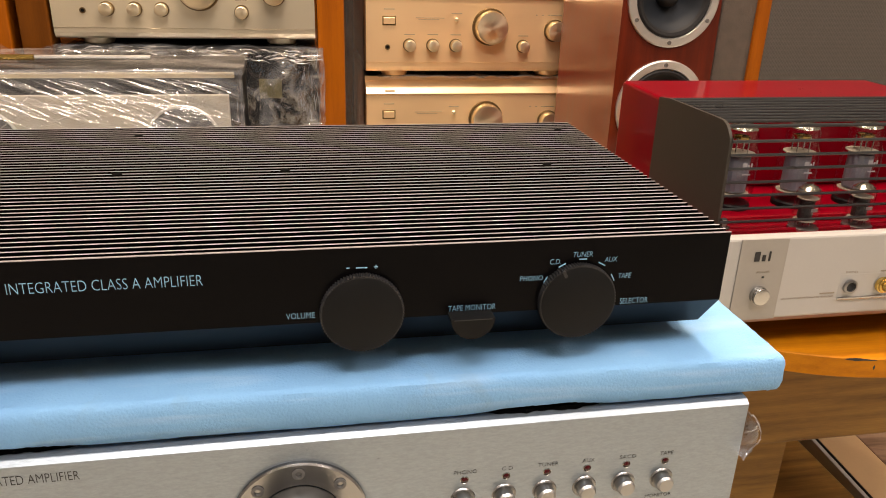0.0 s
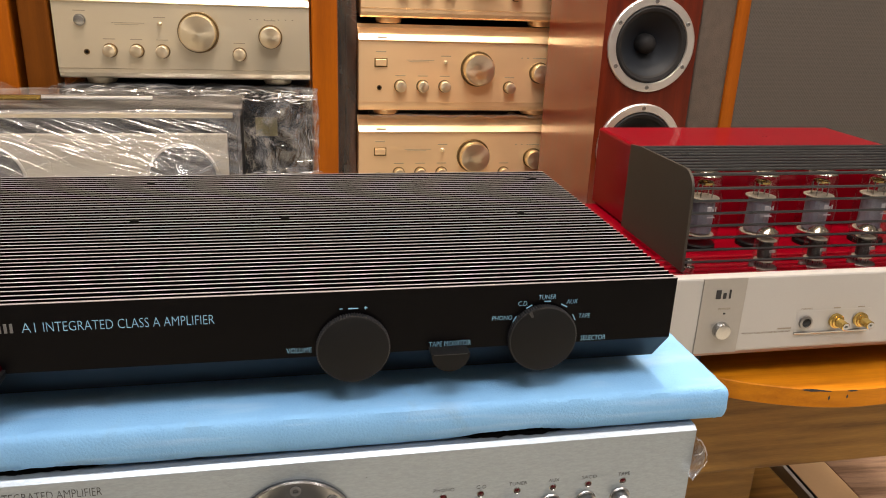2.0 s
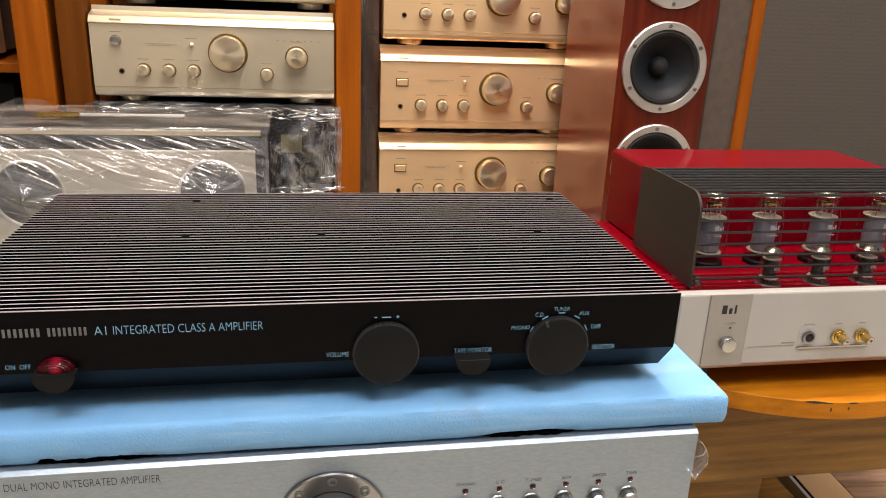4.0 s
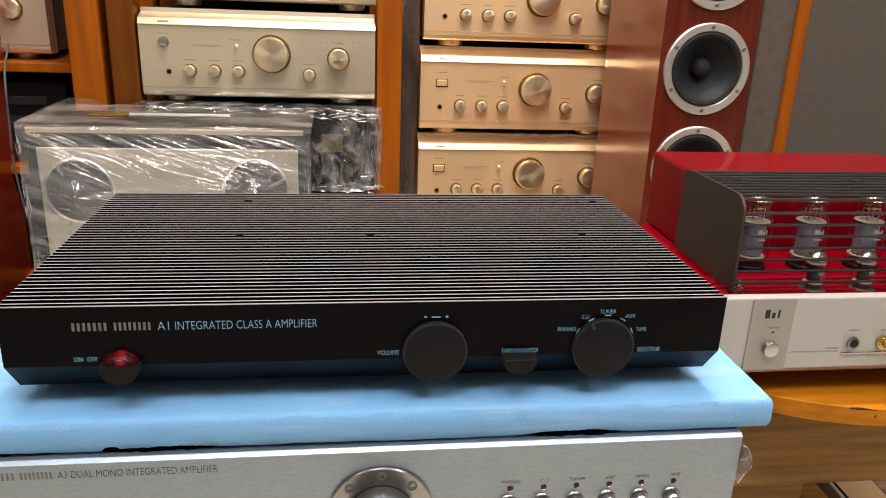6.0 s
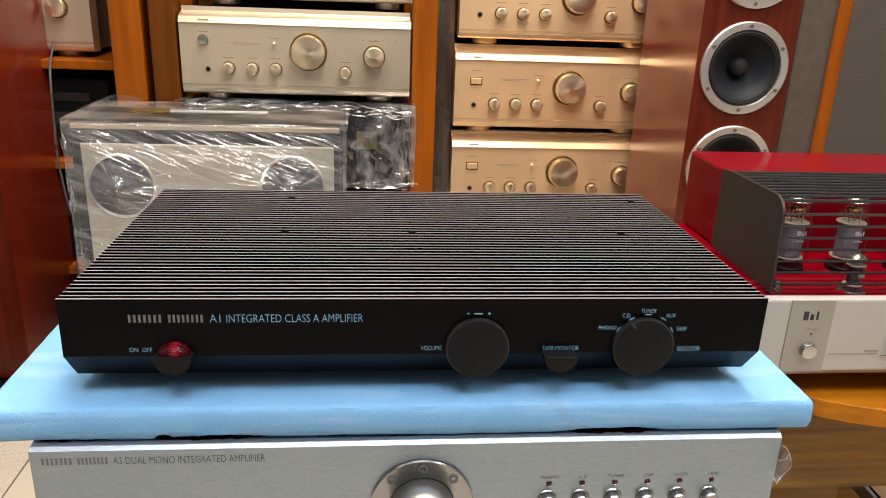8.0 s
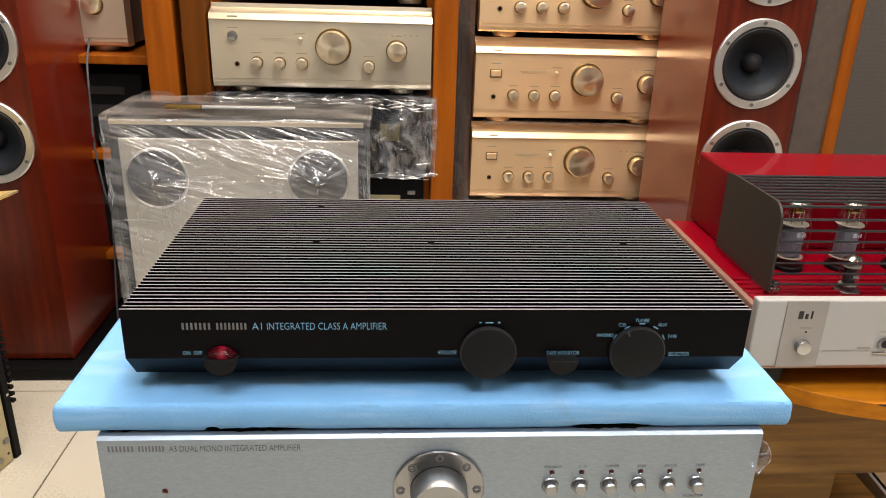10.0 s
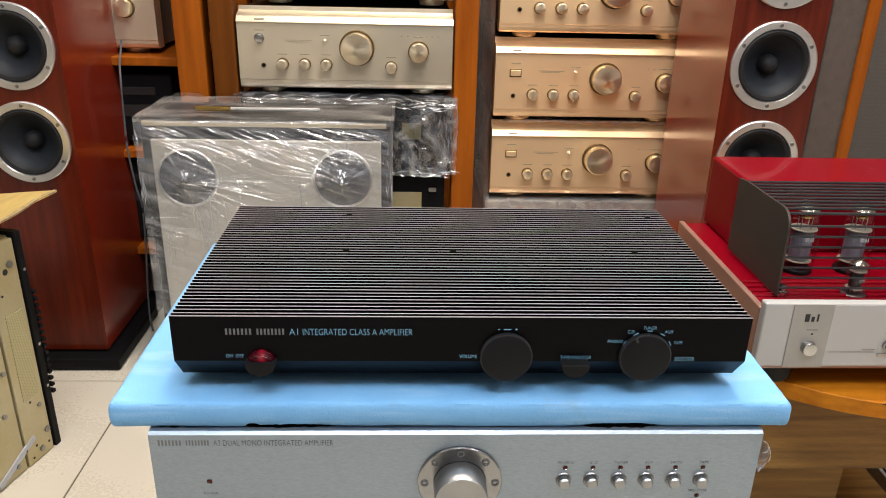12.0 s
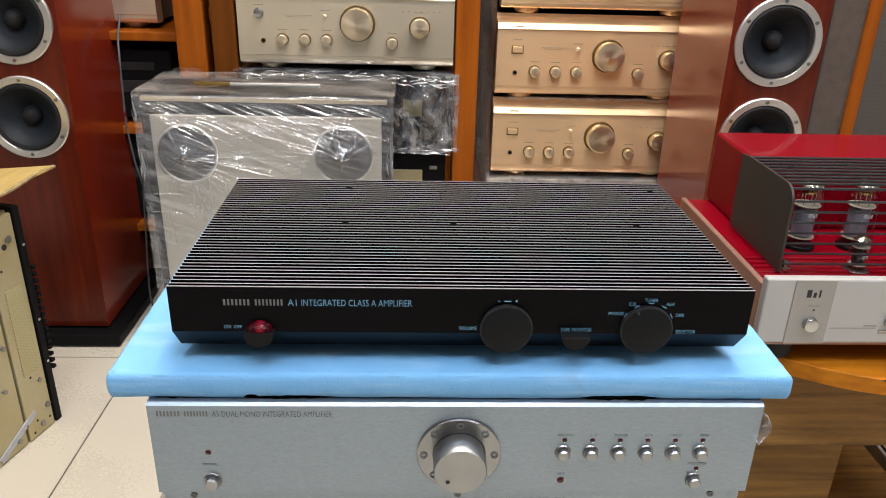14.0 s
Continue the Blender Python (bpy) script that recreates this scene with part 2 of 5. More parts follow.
BRONZE = material("dull_bronze", (0.20, 0.13, 0.055), 0.42, 0.8, 0.1, 40)
CARD_EDGE = material("torn_cardboard", (0.50, 0.37, 0.17), 0.9, 0, 0.3, 90, bump=0.6, bump_scale=300)
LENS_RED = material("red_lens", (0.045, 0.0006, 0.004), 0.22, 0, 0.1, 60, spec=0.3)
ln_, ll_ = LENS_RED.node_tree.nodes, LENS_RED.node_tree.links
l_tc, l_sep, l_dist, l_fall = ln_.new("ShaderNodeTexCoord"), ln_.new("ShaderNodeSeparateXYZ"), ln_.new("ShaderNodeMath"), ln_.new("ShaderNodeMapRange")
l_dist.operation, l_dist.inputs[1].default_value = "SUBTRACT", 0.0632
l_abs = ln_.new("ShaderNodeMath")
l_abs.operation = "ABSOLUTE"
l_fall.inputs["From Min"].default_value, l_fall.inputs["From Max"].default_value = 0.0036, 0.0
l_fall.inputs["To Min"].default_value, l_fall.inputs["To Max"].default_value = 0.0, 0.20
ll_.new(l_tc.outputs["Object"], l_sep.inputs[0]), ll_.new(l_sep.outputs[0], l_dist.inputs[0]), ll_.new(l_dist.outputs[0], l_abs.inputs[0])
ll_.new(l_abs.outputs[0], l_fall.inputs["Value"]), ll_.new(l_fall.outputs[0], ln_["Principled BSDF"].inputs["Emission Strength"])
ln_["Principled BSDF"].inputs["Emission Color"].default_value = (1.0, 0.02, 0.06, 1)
LAMP_GLOW = glow("lamp_diffuser", (1, 0.9, 0.78), 6)
spun(GOLD_KNOB, 0.82), spun(SPUN, 0.8)
woven(MESH, 270, 0.3)
GLASS = bpy.data.materials.new("tube_glass")
GLASS.use_nodes = True
gn, gl = GLASS.node_tree.nodes, GLASS.node_tree.links
gn.remove(gn["Principled BSDF"])
g_clear, g_gloss, g_mix, g_rim = gn.new("ShaderNodeBsdfTransparent"), gn.new("ShaderNodeBsdfGlossy"), gn.new("ShaderNodeMixShader"), gn.new("ShaderNodeLayerWeight")
g_pow, g_level = gn.new("ShaderNodeMath"), gn.new("ShaderNodeMapRange")
g_pow.operation, g_pow.inputs[1].default_value = "POWER", 3.0
g_rim.inputs["Blend"].default_value = 0.5
g_level.inputs["To Min"].default_value, g_level.inputs["To Max"].default_value = 0.05, 0.60
g_gloss.inputs["Roughness"].default_value = 0.04
g_clear.inputs[0].default_value = (0.95, 0.96, 0.96, 1)
gl.new(g_rim.outputs["Facing"], g_pow.inputs[0]), gl.new(g_pow.outputs[0], g_level.inputs["Value"]), gl.new(g_level.outputs[0], g_mix.inputs[0])
gl.new(g_clear.outputs[0], g_mix.inputs[1]), gl.new(g_gloss.outputs[0], g_mix.inputs[2]), gl.new(g_mix.outputs[0], gn["Material Output"].inputs[0])
ANODE = material("grey_anode", (0.24, 0.26, 0.31), 0.4, 0.3, 0.1, 60)
ANODE_DARK = material("dark_anode", (0.05, 0.05, 0.05), 0.45, 0.5, 0.1, 60)
MICA = material("pale_mica", (0.36, 0.32, 0.25), 0.5, 0, 0.1, 60)
GETTER = material("silvered_getter", (0.50, 0.47, 0.40), 0.16, 0.95, 0.2, 120, bump=0.3, bump_scale=300)
PRINT_WHITE = material("print_white", (0.42, 0.43, 0.45), 0.6, 0, 0.05, 60)
PINKWOOD = wood("dark_grained_wood", (0.11, 0.058, 0.032), (0.42, 0.27, 0.18), 9.0, "X", 0.4)
PALE = material("pale_board", (0.60, 0.40, 0.22), 0.6, 0, 0.06, 10)
KNURL = material("knurled_black", (0.035, 0.035, 0.037), 0.3, 0.3, 0.1, 30)
HEX = material("dark_hex", (0.17, 0.17, 0.17), 0.5, 0.6, 0.1, 60)
OLIVE = material("dull_olive_label", (0.16, 0.14, 0.06), 0.6, 0, 0.2, 40)
HUB = material("dark_hub", (0.09, 0.09, 0.095), 0.35, 0.3, 0.1, 30)
DISPLAY = material("smoked_window", (0.025, 0.023, 0.023), 0.25, 0, 0.1, 10, spec=0.3)
RUBBER_GREY = material("grey_cable", (0.085, 0.09, 0.10), 0.6, 0, 0.1, 30)
GRILLE = material("perforated_zinc", (0.75, 0.67, 0.36), 0.5, 0.3, 0.1, 600, bump=1.0, bump_scale=800)
woven(GRILLE, 280)
# Pale bluish strips: lamp glints on the film put into the colour.
STREAK_GLINT = film("film_streak_glint", 0.20, 40, (1, 1, 1), 0.95, 0, 0.30, 0.62, 0.10)
CREASE_GLINT = film("film_crease_glint", 0.80, 40, (1, 1, 1), 0.95, 0, 0.30, 0.62, 0.30, tint=(0.90, 0.98, 1.08))
FILM_HANG = film("hanging_film", 0.40, 10, (3, 1, 0.4), 0.5, 0, 0.30, 0.70, 0.10, 0.2, tint=(1.0, 0.88, 0.74))
FILM_CRUMPLE = film("crumpled_film", 0.36, 26, (1, 1, 0.8), 0.88, 15, 0.45, 0.74, 0.17, 0.12, 0.45, veil=0.03)
FILM = film("stretch_film", 0.18, 5, (1, 1, 20), 0.88, -20, 0.40, 0.85, 0.06, 0.10, 0.16, veil=0.06)
FILM_DARK = film("stretch_film_loose", 0.24, 16, (0.5, 1, 2), 0.85, 0, 0.44, 0.78, 0.08, 0.12, 0.5, veil=0.05, tint=(1.0, 0.95, 0.90))
FILM_WRAP = film("bunched_film", 0.40, 60, (1, 1, 1), 0.85, 0, 0.34, 0.72, 0.15)


# ---- helpers ----
def part(name, bm, mat, parent=None, label="", smooth=False):
    me = bpy.data.meshes.new(name)
    bm.normal_update()
    bm.to_mesh(me)
    bm.free()
    for mm in mat if isinstance(mat, (list, tuple)) else (mat,):
        me.materials.append(mm)
    if smooth:
        me.shade_smooth()
        me.set_sharp_from_angle(angle=radians(35))
    ob = new(name, me)
    if parent is not None:
        ob.parent = parent
    if label:
        tagged(ob, label)
    return ob


def thing(name, label, category, at=(0, 0, 0), turn=0, group="", kind=""):
    ob = new(name)
    ob.matrix_world = pose(*at, 0, 0, turn)
    return tagged(ob, label, category, group, kind)


def box(x0, x1, y0, y1, z0, z1, bevel=0.0, seg=2, bm=None):
    bm = bm or bmesh.new()
    g = bmesh.ops.create_cube(bm, size=1)
    vs = g["verts"]
    for v in vs:
        v.co = ((x0 + x1) / 2 + v.co.x * (x1 - x0), (y0 + y1) / 2 + v.co.y * (y1 - y0), (z0 + z1) / 2 + v.co.z * (z1 - z0))
    if bevel:
        es = list({e for v in vs for e in v.link_edges})
        bmesh.ops.bevel(bm, geom=es, offset=bevel, segments=seg, affect="EDGES", profile=0.5)
    return bm


def turned(profile, seg=48, bm=None, at=(0, 0, 0), axis="-Y"):
    """A body of revolution: profile rows of (radius, distance along the axis). The axis points to the viewer (-Y) or up (Z)."""
    bm = bm or bmesh.new()
    rings = []
    for r, d in profile:
        ring = []
        if r < 1e-6:
            ring = [bm.verts.new((0, 0, d))]
        else:
            ring = [bm.verts.new((r * math.cos(2 * math.pi * k / seg), r * math.sin(2 * math.pi * k / seg), d)) for k in range(seg)]
        rings.append(ring)
    made = [v for ring in rings for v in ring]
    for a, b in zip(rings, rings[1:]):
        for k in range(seg):
            q = (k + 1) % seg
            f = [a[k % len(a)], a[q % len(a)], b[q % len(b)], b[k % len(b)]]
            f = list(dict.fromkeys(f))
            if len(f) >= 3:
                bm.faces.new(f)
    for v in made:
        x, y, d = v.co
        v.co = (at[0] + x, at[1] - d, at[2] + y) if axis == "-Y" else (at[0] + x, at[1] + y, at[2] + d)
    bmesh.ops.recalc_face_normals(bm, faces=bm.faces[:])
    return bm


def extruded(profile, x0, x1, bm=None):
    """A closed (y, z) profile drawn out from x0 to x1."""
    bm = bm or bmesh.new()
    a = [bm.verts.new((x0, y, z)) for y, z in profile]
    b = [bm.verts.new((x1, y, z)) for y, z in profile]
    bm.faces.new(a), bm.faces.new(b[::-1])
    for k in range(len(profile)):
        q = (k + 1) % len(profile)
        bm.faces.new((a[k], b[k], b[q], a[q]))
    bmesh.ops.recalc_face_normals(bm, faces=bm.faces[:])
    return bm


def rod(points, r, seg=8, bm=None):
    """A round bar along a line of points."""
    bm = bm or bmesh.new()
    pts = [Vector(p) for p in points]
    rings = []
    for k, p in enumerate(pts):
        d = (pts[min(k + 1, len(pts) - 1)] - pts[max(k - 1, 0)]).normalized()
        q = d.to_track_quat("Z", "Y")
        rings.append([bm.verts.new(p + q @ Vector((r * math.cos(2 * math.pi * j / seg), r * math.sin(2 * math.pi * j / seg), 0))) for j in range(seg)])
    for a, b in zip(rings, rings[1:]):
        for j in range(seg):
            bm.faces.new((a[j], a[(j + 1) % seg], b[(j + 1) % seg], b[j]))
    bm.faces.new(rings[0][::-1]), bm.faces.new(rings[-1])
    return bm


def smooth_line(points, n):
    """A rounded line through the points (Catmull-Rom)."""
    p = [Vector(q) for q in points]
    out = []
    for k in range(len(p) - 1):
        a, b, c, d = p[max(k - 1, 0)], p[k], p[k + 1], p[min(k + 2, len(p) - 1)]
        for j in range(n):
            t = j / n
            out.append(0.5 * (2 * b + (c - a) * t + (2 * a - 5 * b + 4 * c - d) * t * t + (3 * b - a - 3 * c + d) * t ** 3))
    return out + [p[-1]]


def lettering(words, x0, x1, z0, z1, y, mat, parent, name="lettering", slant=0.0, label=""):
    """Flat letters on a front face at y, filling the given width and height."""
    cu = bpy.data.curves.new("letters", "FONT")
    cu.body, cu.resolution_u, cu.extrude, cu.offset = words, 3, 0.004, -0.020 if mat in (PRINT_BLUE, PRINT_DARK) else 0.0
    tmp = new("letters", cu)
    bpy.context.view_layer.update()
    me = bpy.data.meshes.new_from_object(tmp.evaluated_get(bpy.context.evaluated_depsgraph_get()))
    bpy.data.objects.remove(tmp)
    xs, ys = [v.co.x for v in me.vertices], [v.co.y for v in me.vertices]
    ax, bx, ay, by = min(xs), max(xs), min(ys), max(ys)
    for v in me.vertices:
        u, w, d = (v.co.x - ax) / (bx - ax), (v.co.y - ay) / (by - ay), v.co.z
        v.co = (x0 + u * (x1 - x0) + slant * w * (z1 - z0), y - 0.0001 - (0.00012 if d > 0 else 0), z0 + w * (z1 - z0))
    me.materials.append(mat)
    me.name = name
    ob = new(name, me)
    ob.parent = parent
    if label:
        tagged(ob, label)
    return ob


def bars(rows, y, mat, parent, name="marking"):
    bm = bmesh.new()
    for x0, x1, z0, z1 in rows:
        box(x0, x1, y - 0.0003, y + 0.0003, z0, z1, bm=bm)
    return part(name, bm, mat, parent)


# ---- the room ----
def slab(name, label, x0, x1, y0, y1, z0, z1, mat):
    ob = part(name, box(x0, x1, y0, y1, z0, z1), mat)
    return tagged(ob, label, name.split("_")[0], kind="structure")


floor = slab("floor", "cream tiled shop floor with dark joints", FLOOR_X0, FLOOR_X1, FLOOR_Y0, FLOOR_Y1, -0.10, -0.003, GROUT)
slab("wall_north", "plain pale painted wall behind the racks", FLOOR_X0 - 0.1, FLOOR_X1 + 0.1, FLOOR_Y1, FLOOR_Y1 + 0.1, -0.1, CEIL, WALLP)
slab("wall_south", "plain pale painted wall", FLOOR_X0 - 0.1, FLOOR_X1 + 0.1, FLOOR_Y0 - 0.1, FLOOR_Y0, -0.1, CEIL, WALLP)
slab("wall_west", "plain pale painted wall", FLOOR_X0 - 0.1, FLOOR_X0, FLOOR_Y0, FLOOR_Y1, -0.1, CEIL, WALLP)
slab("wall_east", "plain pale painted wall", FLOOR_X1, FLOOR_X1 + 0.1, FLOOR_Y0, FLOOR_Y1, -0.1, CEIL, WALLP)
slab("ceiling", "plain off-white ceiling", FLOOR_X0, FLOOR_X1, FLOOR_Y0, FLOOR_Y1, CEIL, CEIL + 0.1, CEILP)
for x, y, sx, sy, _, _ in LAMPS:
    fixture = thing("ceiling_light", "white ceiling light with a glowing diffuser", "ceiling light", (x, y, CEIL), group="ceiling lights")
    frame_bm = box(-sx / 2 - 0.02, sx / 2 + 0.02, -sy / 2 - 0.02, sy / 2 + 0.02, -0.03, 0, 0.004)
    part("housing", frame_bm, CEILP, fixture)
    part("diffuser", box(-sx / 2, sx / 2, -sy / 2, sy / 2, -0.036, -0.0305, 0.002), LAMP_GLOW, fixture)


# ---- rack ----
rack = thing("rack", "orange-stained wooden hi-fi rack with tall posts", "rack", (0, 0, 0))
RY0, RY1 = 1.10, 1.62
for x0, x1 in ((-0.312, -0.254), (-0.240, -0.192), (0.254, 0.302)):
    post_wood = ORANGE_SHADED if -0.3 < x0 < -0.2 else ORANGE
    part("post", box(x0, x1, RY0 + 0.02, RY0 + 0.075, 0, 2.1, 0.003), post_wood, rack)
    part("post", box(x0, x1, RY1 - 0.055, RY1, 0, 2.1, 0.003), post_wood, rack)
part("shelf", box(-0.95, -0.312, RY0 + 0.06, RY1, 0.576, 0.594, 0.002), ORANGE, rack)
part("shelf", box(-0.95, -0.312, RY0 + 0.06, RY1, 0.378, 0.395, 0.002), ORANGE, rack)
part("shelf", box(-0.95, -0.312, RY0 + 0.06, RY1, 0.150, 0.167, 0.002), ORANGE, rack)
part("shelf", box(-0.192, 0.254, RY0 + 0.05, RY1, 0.235, 0.257, 0.002), ORANGE, rack)
part("shelf", box(0.302, 0.95, RY0 + 0.03, RY1, 0.215, 0.237, 0.002), ORANGE, rack)
part("back_board", box(-0.95, 1.25, RY1 + 0.002, RY1 + 0.02, 0, 2.1), DARK, rack)


# ---- champagne amplifiers ----
def knob(bm_r, length, at, parent, name, mat, ring=None):
    r = bm_r
    prof = [(0, length), (r * 0.86, length), (r * 0.95, length * 0.97), (r, length * 0.88), (r, 0.0)]
    ob = part(name, turned(prof, 40), mat, parent, smooth=True)
    ob.location = at
    if ring:
        part("knob_ring", turned([(r * 1.02, 0.004), (ring * 0.97, 0.004), (ring, 0.002), (ring, 0.0)], 40), BRONZE if mat is GOLD_KNOB else mat, ob, smooth=True)
    return ob


def champagne_amp(x0, z0, y, paint, layout, label, width=0.437, height=0.160, depth=0.38, group="champagne amplifiers"):
    amp = thing("integrated_amplifier", label, "amplifier", (x0, y, z0), group=group)
    h = height
    prof = [(0.004, 0.003), (0.0015, 0.010), (0.0015, 0.0165), (0.0, 0.018), (0.0, h - 0.030), (-0.0028, h - 0.0288), (-0.0030, h - 0.0280), (0.0043, h - 0.0175),
            (0.0060, h - 0.0162), (0.032, h - 0.0080), (0.0335, h), (0.040, h), (0.040, 0.0), (0.008, 0.0)]
    part("front_panel", extruded(prof, 0, width), paint, amp)
    part("cover", box(0.004, width - 0.004, 0.0402, depth, 0.002, h - 0.003, 0.002), COVER, amp)
    for fx in (0.06, width - 0.06):
        for fy in (0.05, depth - 0.06):
            part("foot", turned([(0, -0.012), (0.024, -0.012), (0.026, -0.009), (0.026, 0.0019), (0, 0.0019)], 24, at=(fx, fy, 0), axis="Z"), paint, amp, smooth=True)
    for kind, lx, lz, r in layout:
        if kind == "volume":
            knob(r * 0.885, 0.026, (lx, 0, lz), amp, "volume_knob", GOLD_KNOB, r)
        elif kind == "knob":
            knob(r * 0.86, 0.018, (lx, 0, lz), amp, "knob", GOLD_KNOB, r)
        elif kind == "selector":
            knob(r * 0.88, 0.024, (lx, 0, lz), amp, "selector_knob", GOLD_KNOB, r)
        elif kind == "toggle":
            part("toggle", turned([(0, 0.012), (r * 0.5, 0.012), (r * 0.6, 0.003), (r, 0.002), (r, 0)], 16, at=(lx, 0, lz)), GOLD_KNOB, amp, smooth=True)
        elif kind == "button":
            knob(r, 0.008, (lx, 0, lz), amp, "power_button", STEEL, r * 1.2)
        elif kind == "rocker":
            sw = part("power_switch", box(lx - r * 0.8, lx + r * 0.8, -0.004, 0.001, lz - r * 0.46, lz + r * 0.46, 0.001), CHAMP_WARM_LIT, amp)
            part("switch_frame", box(lx - r * 0.95, lx + r * 0.95, -0.0008, 0.001, lz - r * 0.66, lz + r * 0.60, 0.0004), BRONZE, sw)
        elif kind == "jack":
            part("jack", turned([(0, 0.0004), (r * 0.62, 0.0004), (r * 0.62, 0.0012)], 16, at=(lx, 0, lz)), DARK, amp)
            part("jack_ring", turned([(r * 0.62, 0.0012), (r * 0.7, 0.0018), (r, 0.0016), (r, 0)], 20, at=(lx, 0, lz)), BRONZE, amp, smooth=True)
        if kind in ("knob", "toggle", "button", "rocker", "selector"):
            bars([(lx - 0.010, lx + 0.010, lz + r + 0.0065, lz + r + 0.0078)], -0.0003, PRINT_FAINT, amp)
    bars([(0.095, 0.150, h * 0.602, h * 0.607), (0.10, 0.14, h * 0.585, h * 0.589)], -0.0003, PRINT_FAINT, amp)
    bars([(0.036, 0.056, h - 0.0265, h - 0.0215)], -0.0006, PRINT_FAINT, amp, "badge")
    for k in range(7):
        bars([(0.331 + 0.0125 * k, 0.334 + 0.0125 * k, 0.1075, 0.1088)], -0.0003, PRINT_FAINT, amp)
    return amp


LAY_A = [("button", 0.044, 0.100, 0.0085), ("jack", 0.050, 0.046, 0.005), ("knob", 0.089, 0.049, 0.0125), ("knob", 0.134, 0.049, 0.0125), ("knob", 0.178, 0.049, 0.0125),
         ("toggle", 0.176, 0.096, 0.004), ("volume", 0.241, 0.083, 0.036), ("knob", 0.311, 0.046, 0.0125), ("selector", 0.367, 0.078, 0.0215)]
LAY_B = [("rocker", 0.044, 0.095, 0.0135), ("jack", 0.041, 0.046, 0.005), ("knob", 0.083, 0.050, 0.0125), ("knob", 0.128, 0.050, 0.0125), ("knob", 0.173, 0.050, 0.0125),
         ("toggle", 0.174, 0.098, 0.004), ("volume", 0.240, 0.085, 0.035), ("knob", 0.308, 0.049, 0.0125), ("selector", 0.371, 0.079, 0.0215)]
champagne_amp(-0.187, 0.542, 1.125, CHAMP, LAY_A, "pale champagne stereo amplifier with turned knobs")
champagne_amp(-0.170, 0.718, 1.165, CHAMP, LAY_A, "pale champagne stereo amplifier stacked on another", height=0.15)
champagne_amp(0.346, 0.477, 1.18, CHAMP_WARM_LIT, LAY_B, "champagne amplifier with a rocker switch, golden light painted in", height=0.166)
champagne_amp(0.346, 0.2985, 1.18, CHAMP_WARM_LIT, LAY_B, "champagne amplifier at the bottom of the stack, golden light painted in", height=0.164)
champagne_amp(0.350, 0.657, 1.18, CHAMP_WARM_LIT, LAY_B, "champagne amplifier on top of the stack, golden light painted in")
champagne_amp(-0.807, 0.606, 1.20, CHAMP, [("volume", 0.25, 0.085, 0.04), ("knob", 0.376, 0.083, 0.021)], "pale champagne amplifier on the rack shelf")


# ---- floor-standing loudspeakers ----
def driver(z, parent, cone_mat, r=0.0765):
    d = part("driver", turned([(r, 0.0), (r, 0.004), (r - 0.002, 0.0055), (r - 0.013, 0.0055), (r - 0.0145, 0.003)], 64, at=(0, 0, z)), RING, parent, smooth=True)
    part("surround", turned([(r - 0.0145, 0.003), (r - 0.018, 0.0055), (r - 0.023, 0.004), (r - 0.026, 0.0)], 64, at=(0, 0, z)), SURROUND, d, smooth=True)
    part("cone", turned([(r - 0.026, 0.0), (0.035, -0.016), (0.017, -0.028)], 64, at=(0, 0, z)), cone_mat, d, smooth=True)
    part("dust_cap", turned([(0.017, -0.028), (0.0165, -0.016), (0.0135, -0.009), (0.008, -0.005), (0, -0.0035)], 40, at=(0, 0, z)), SURROUND, d, smooth=True)
    for k in range(6):
        a = math.pi / 2 + k * math.pi / 3
        part("screw", turned([(0, 0.0056), (0.0012, 0.0056), (0.0014, 0.0066), (0.0032, 0.0068), (0.0035, 0.0056)], 12,
                             at=((r - 0.0075) * math.cos(a), 0, z + (r - 0.0075) * math.sin(a))), STEEL_GREY, d)
    return d


def baffle(zs, r, half, z0, z1, thick):
    """A front board with round openings at the heights zs."""
    bm = bmesh.new()
    seg = 48
    edges = [z0] + [(a + b) / 2 for a, b in zip(zs, zs[1:])] + [z1]
    for zc, lo, hi in zip(zs, edges, edges[1:]):
        rings = []
        for k in range(seg):
            a = 2 * math.pi * k / seg
            c, d = math.cos(a), math.sin(a)
            reach = min(half / abs(c) if abs(c) > 1e-6 else 9, ((hi - zc) / d if d > 0 else (lo - zc) / d) if abs(d) > 1e-6 else 9)
            rings.append((bm.verts.new((r * c, 0, zc + r * d)), bm.verts.new((reach * c, 0, zc + reach * d)), bm.verts.new((r * c, thick, zc + r * d))))
        corners = {}
        for sx in (-1, 1):
            for zz in (lo, hi):
                corners[sx, zz] = bm.verts.new((sx * half, 0, zz))
        for k in range(seg):
            p, q = rings[k], rings[(k + 1) % seg]
            bm.faces.new((p[0], q[0], q[2], p[2]))
            a, b = p[1].co, q[1].co
            extra = None
            if abs(a.x - b.x) > 1e-7 and abs(a.z - b.z) > 1e-7:
                extra = corners[(1 if a.x + b.x > 0 else -1), (hi if a.z + b.z > 2 * zc else lo)]
            bm.faces.new([p[0], p[1]] + ([extra] if extra else []) + [q[1], q[0]])
    for xa, za, xb, zb in ((-half, z0, half, z0), (half, z0, half, z1), (half, z1, -half, z1), (-half, z1, -half, z0)):
        bm.faces.new([bm.verts.new(c) for c in ((xa, 0, za), (xb, 0, zb), (xb, thick, zb), (xa, thick, za))]).material_index = 1
    bmesh.ops.remove_doubles(bm, verts=bm.verts[:], dist=1e-6)
    bmesh.ops.recalc_face_normals(bm, faces=bm.faces[:])
    return bm


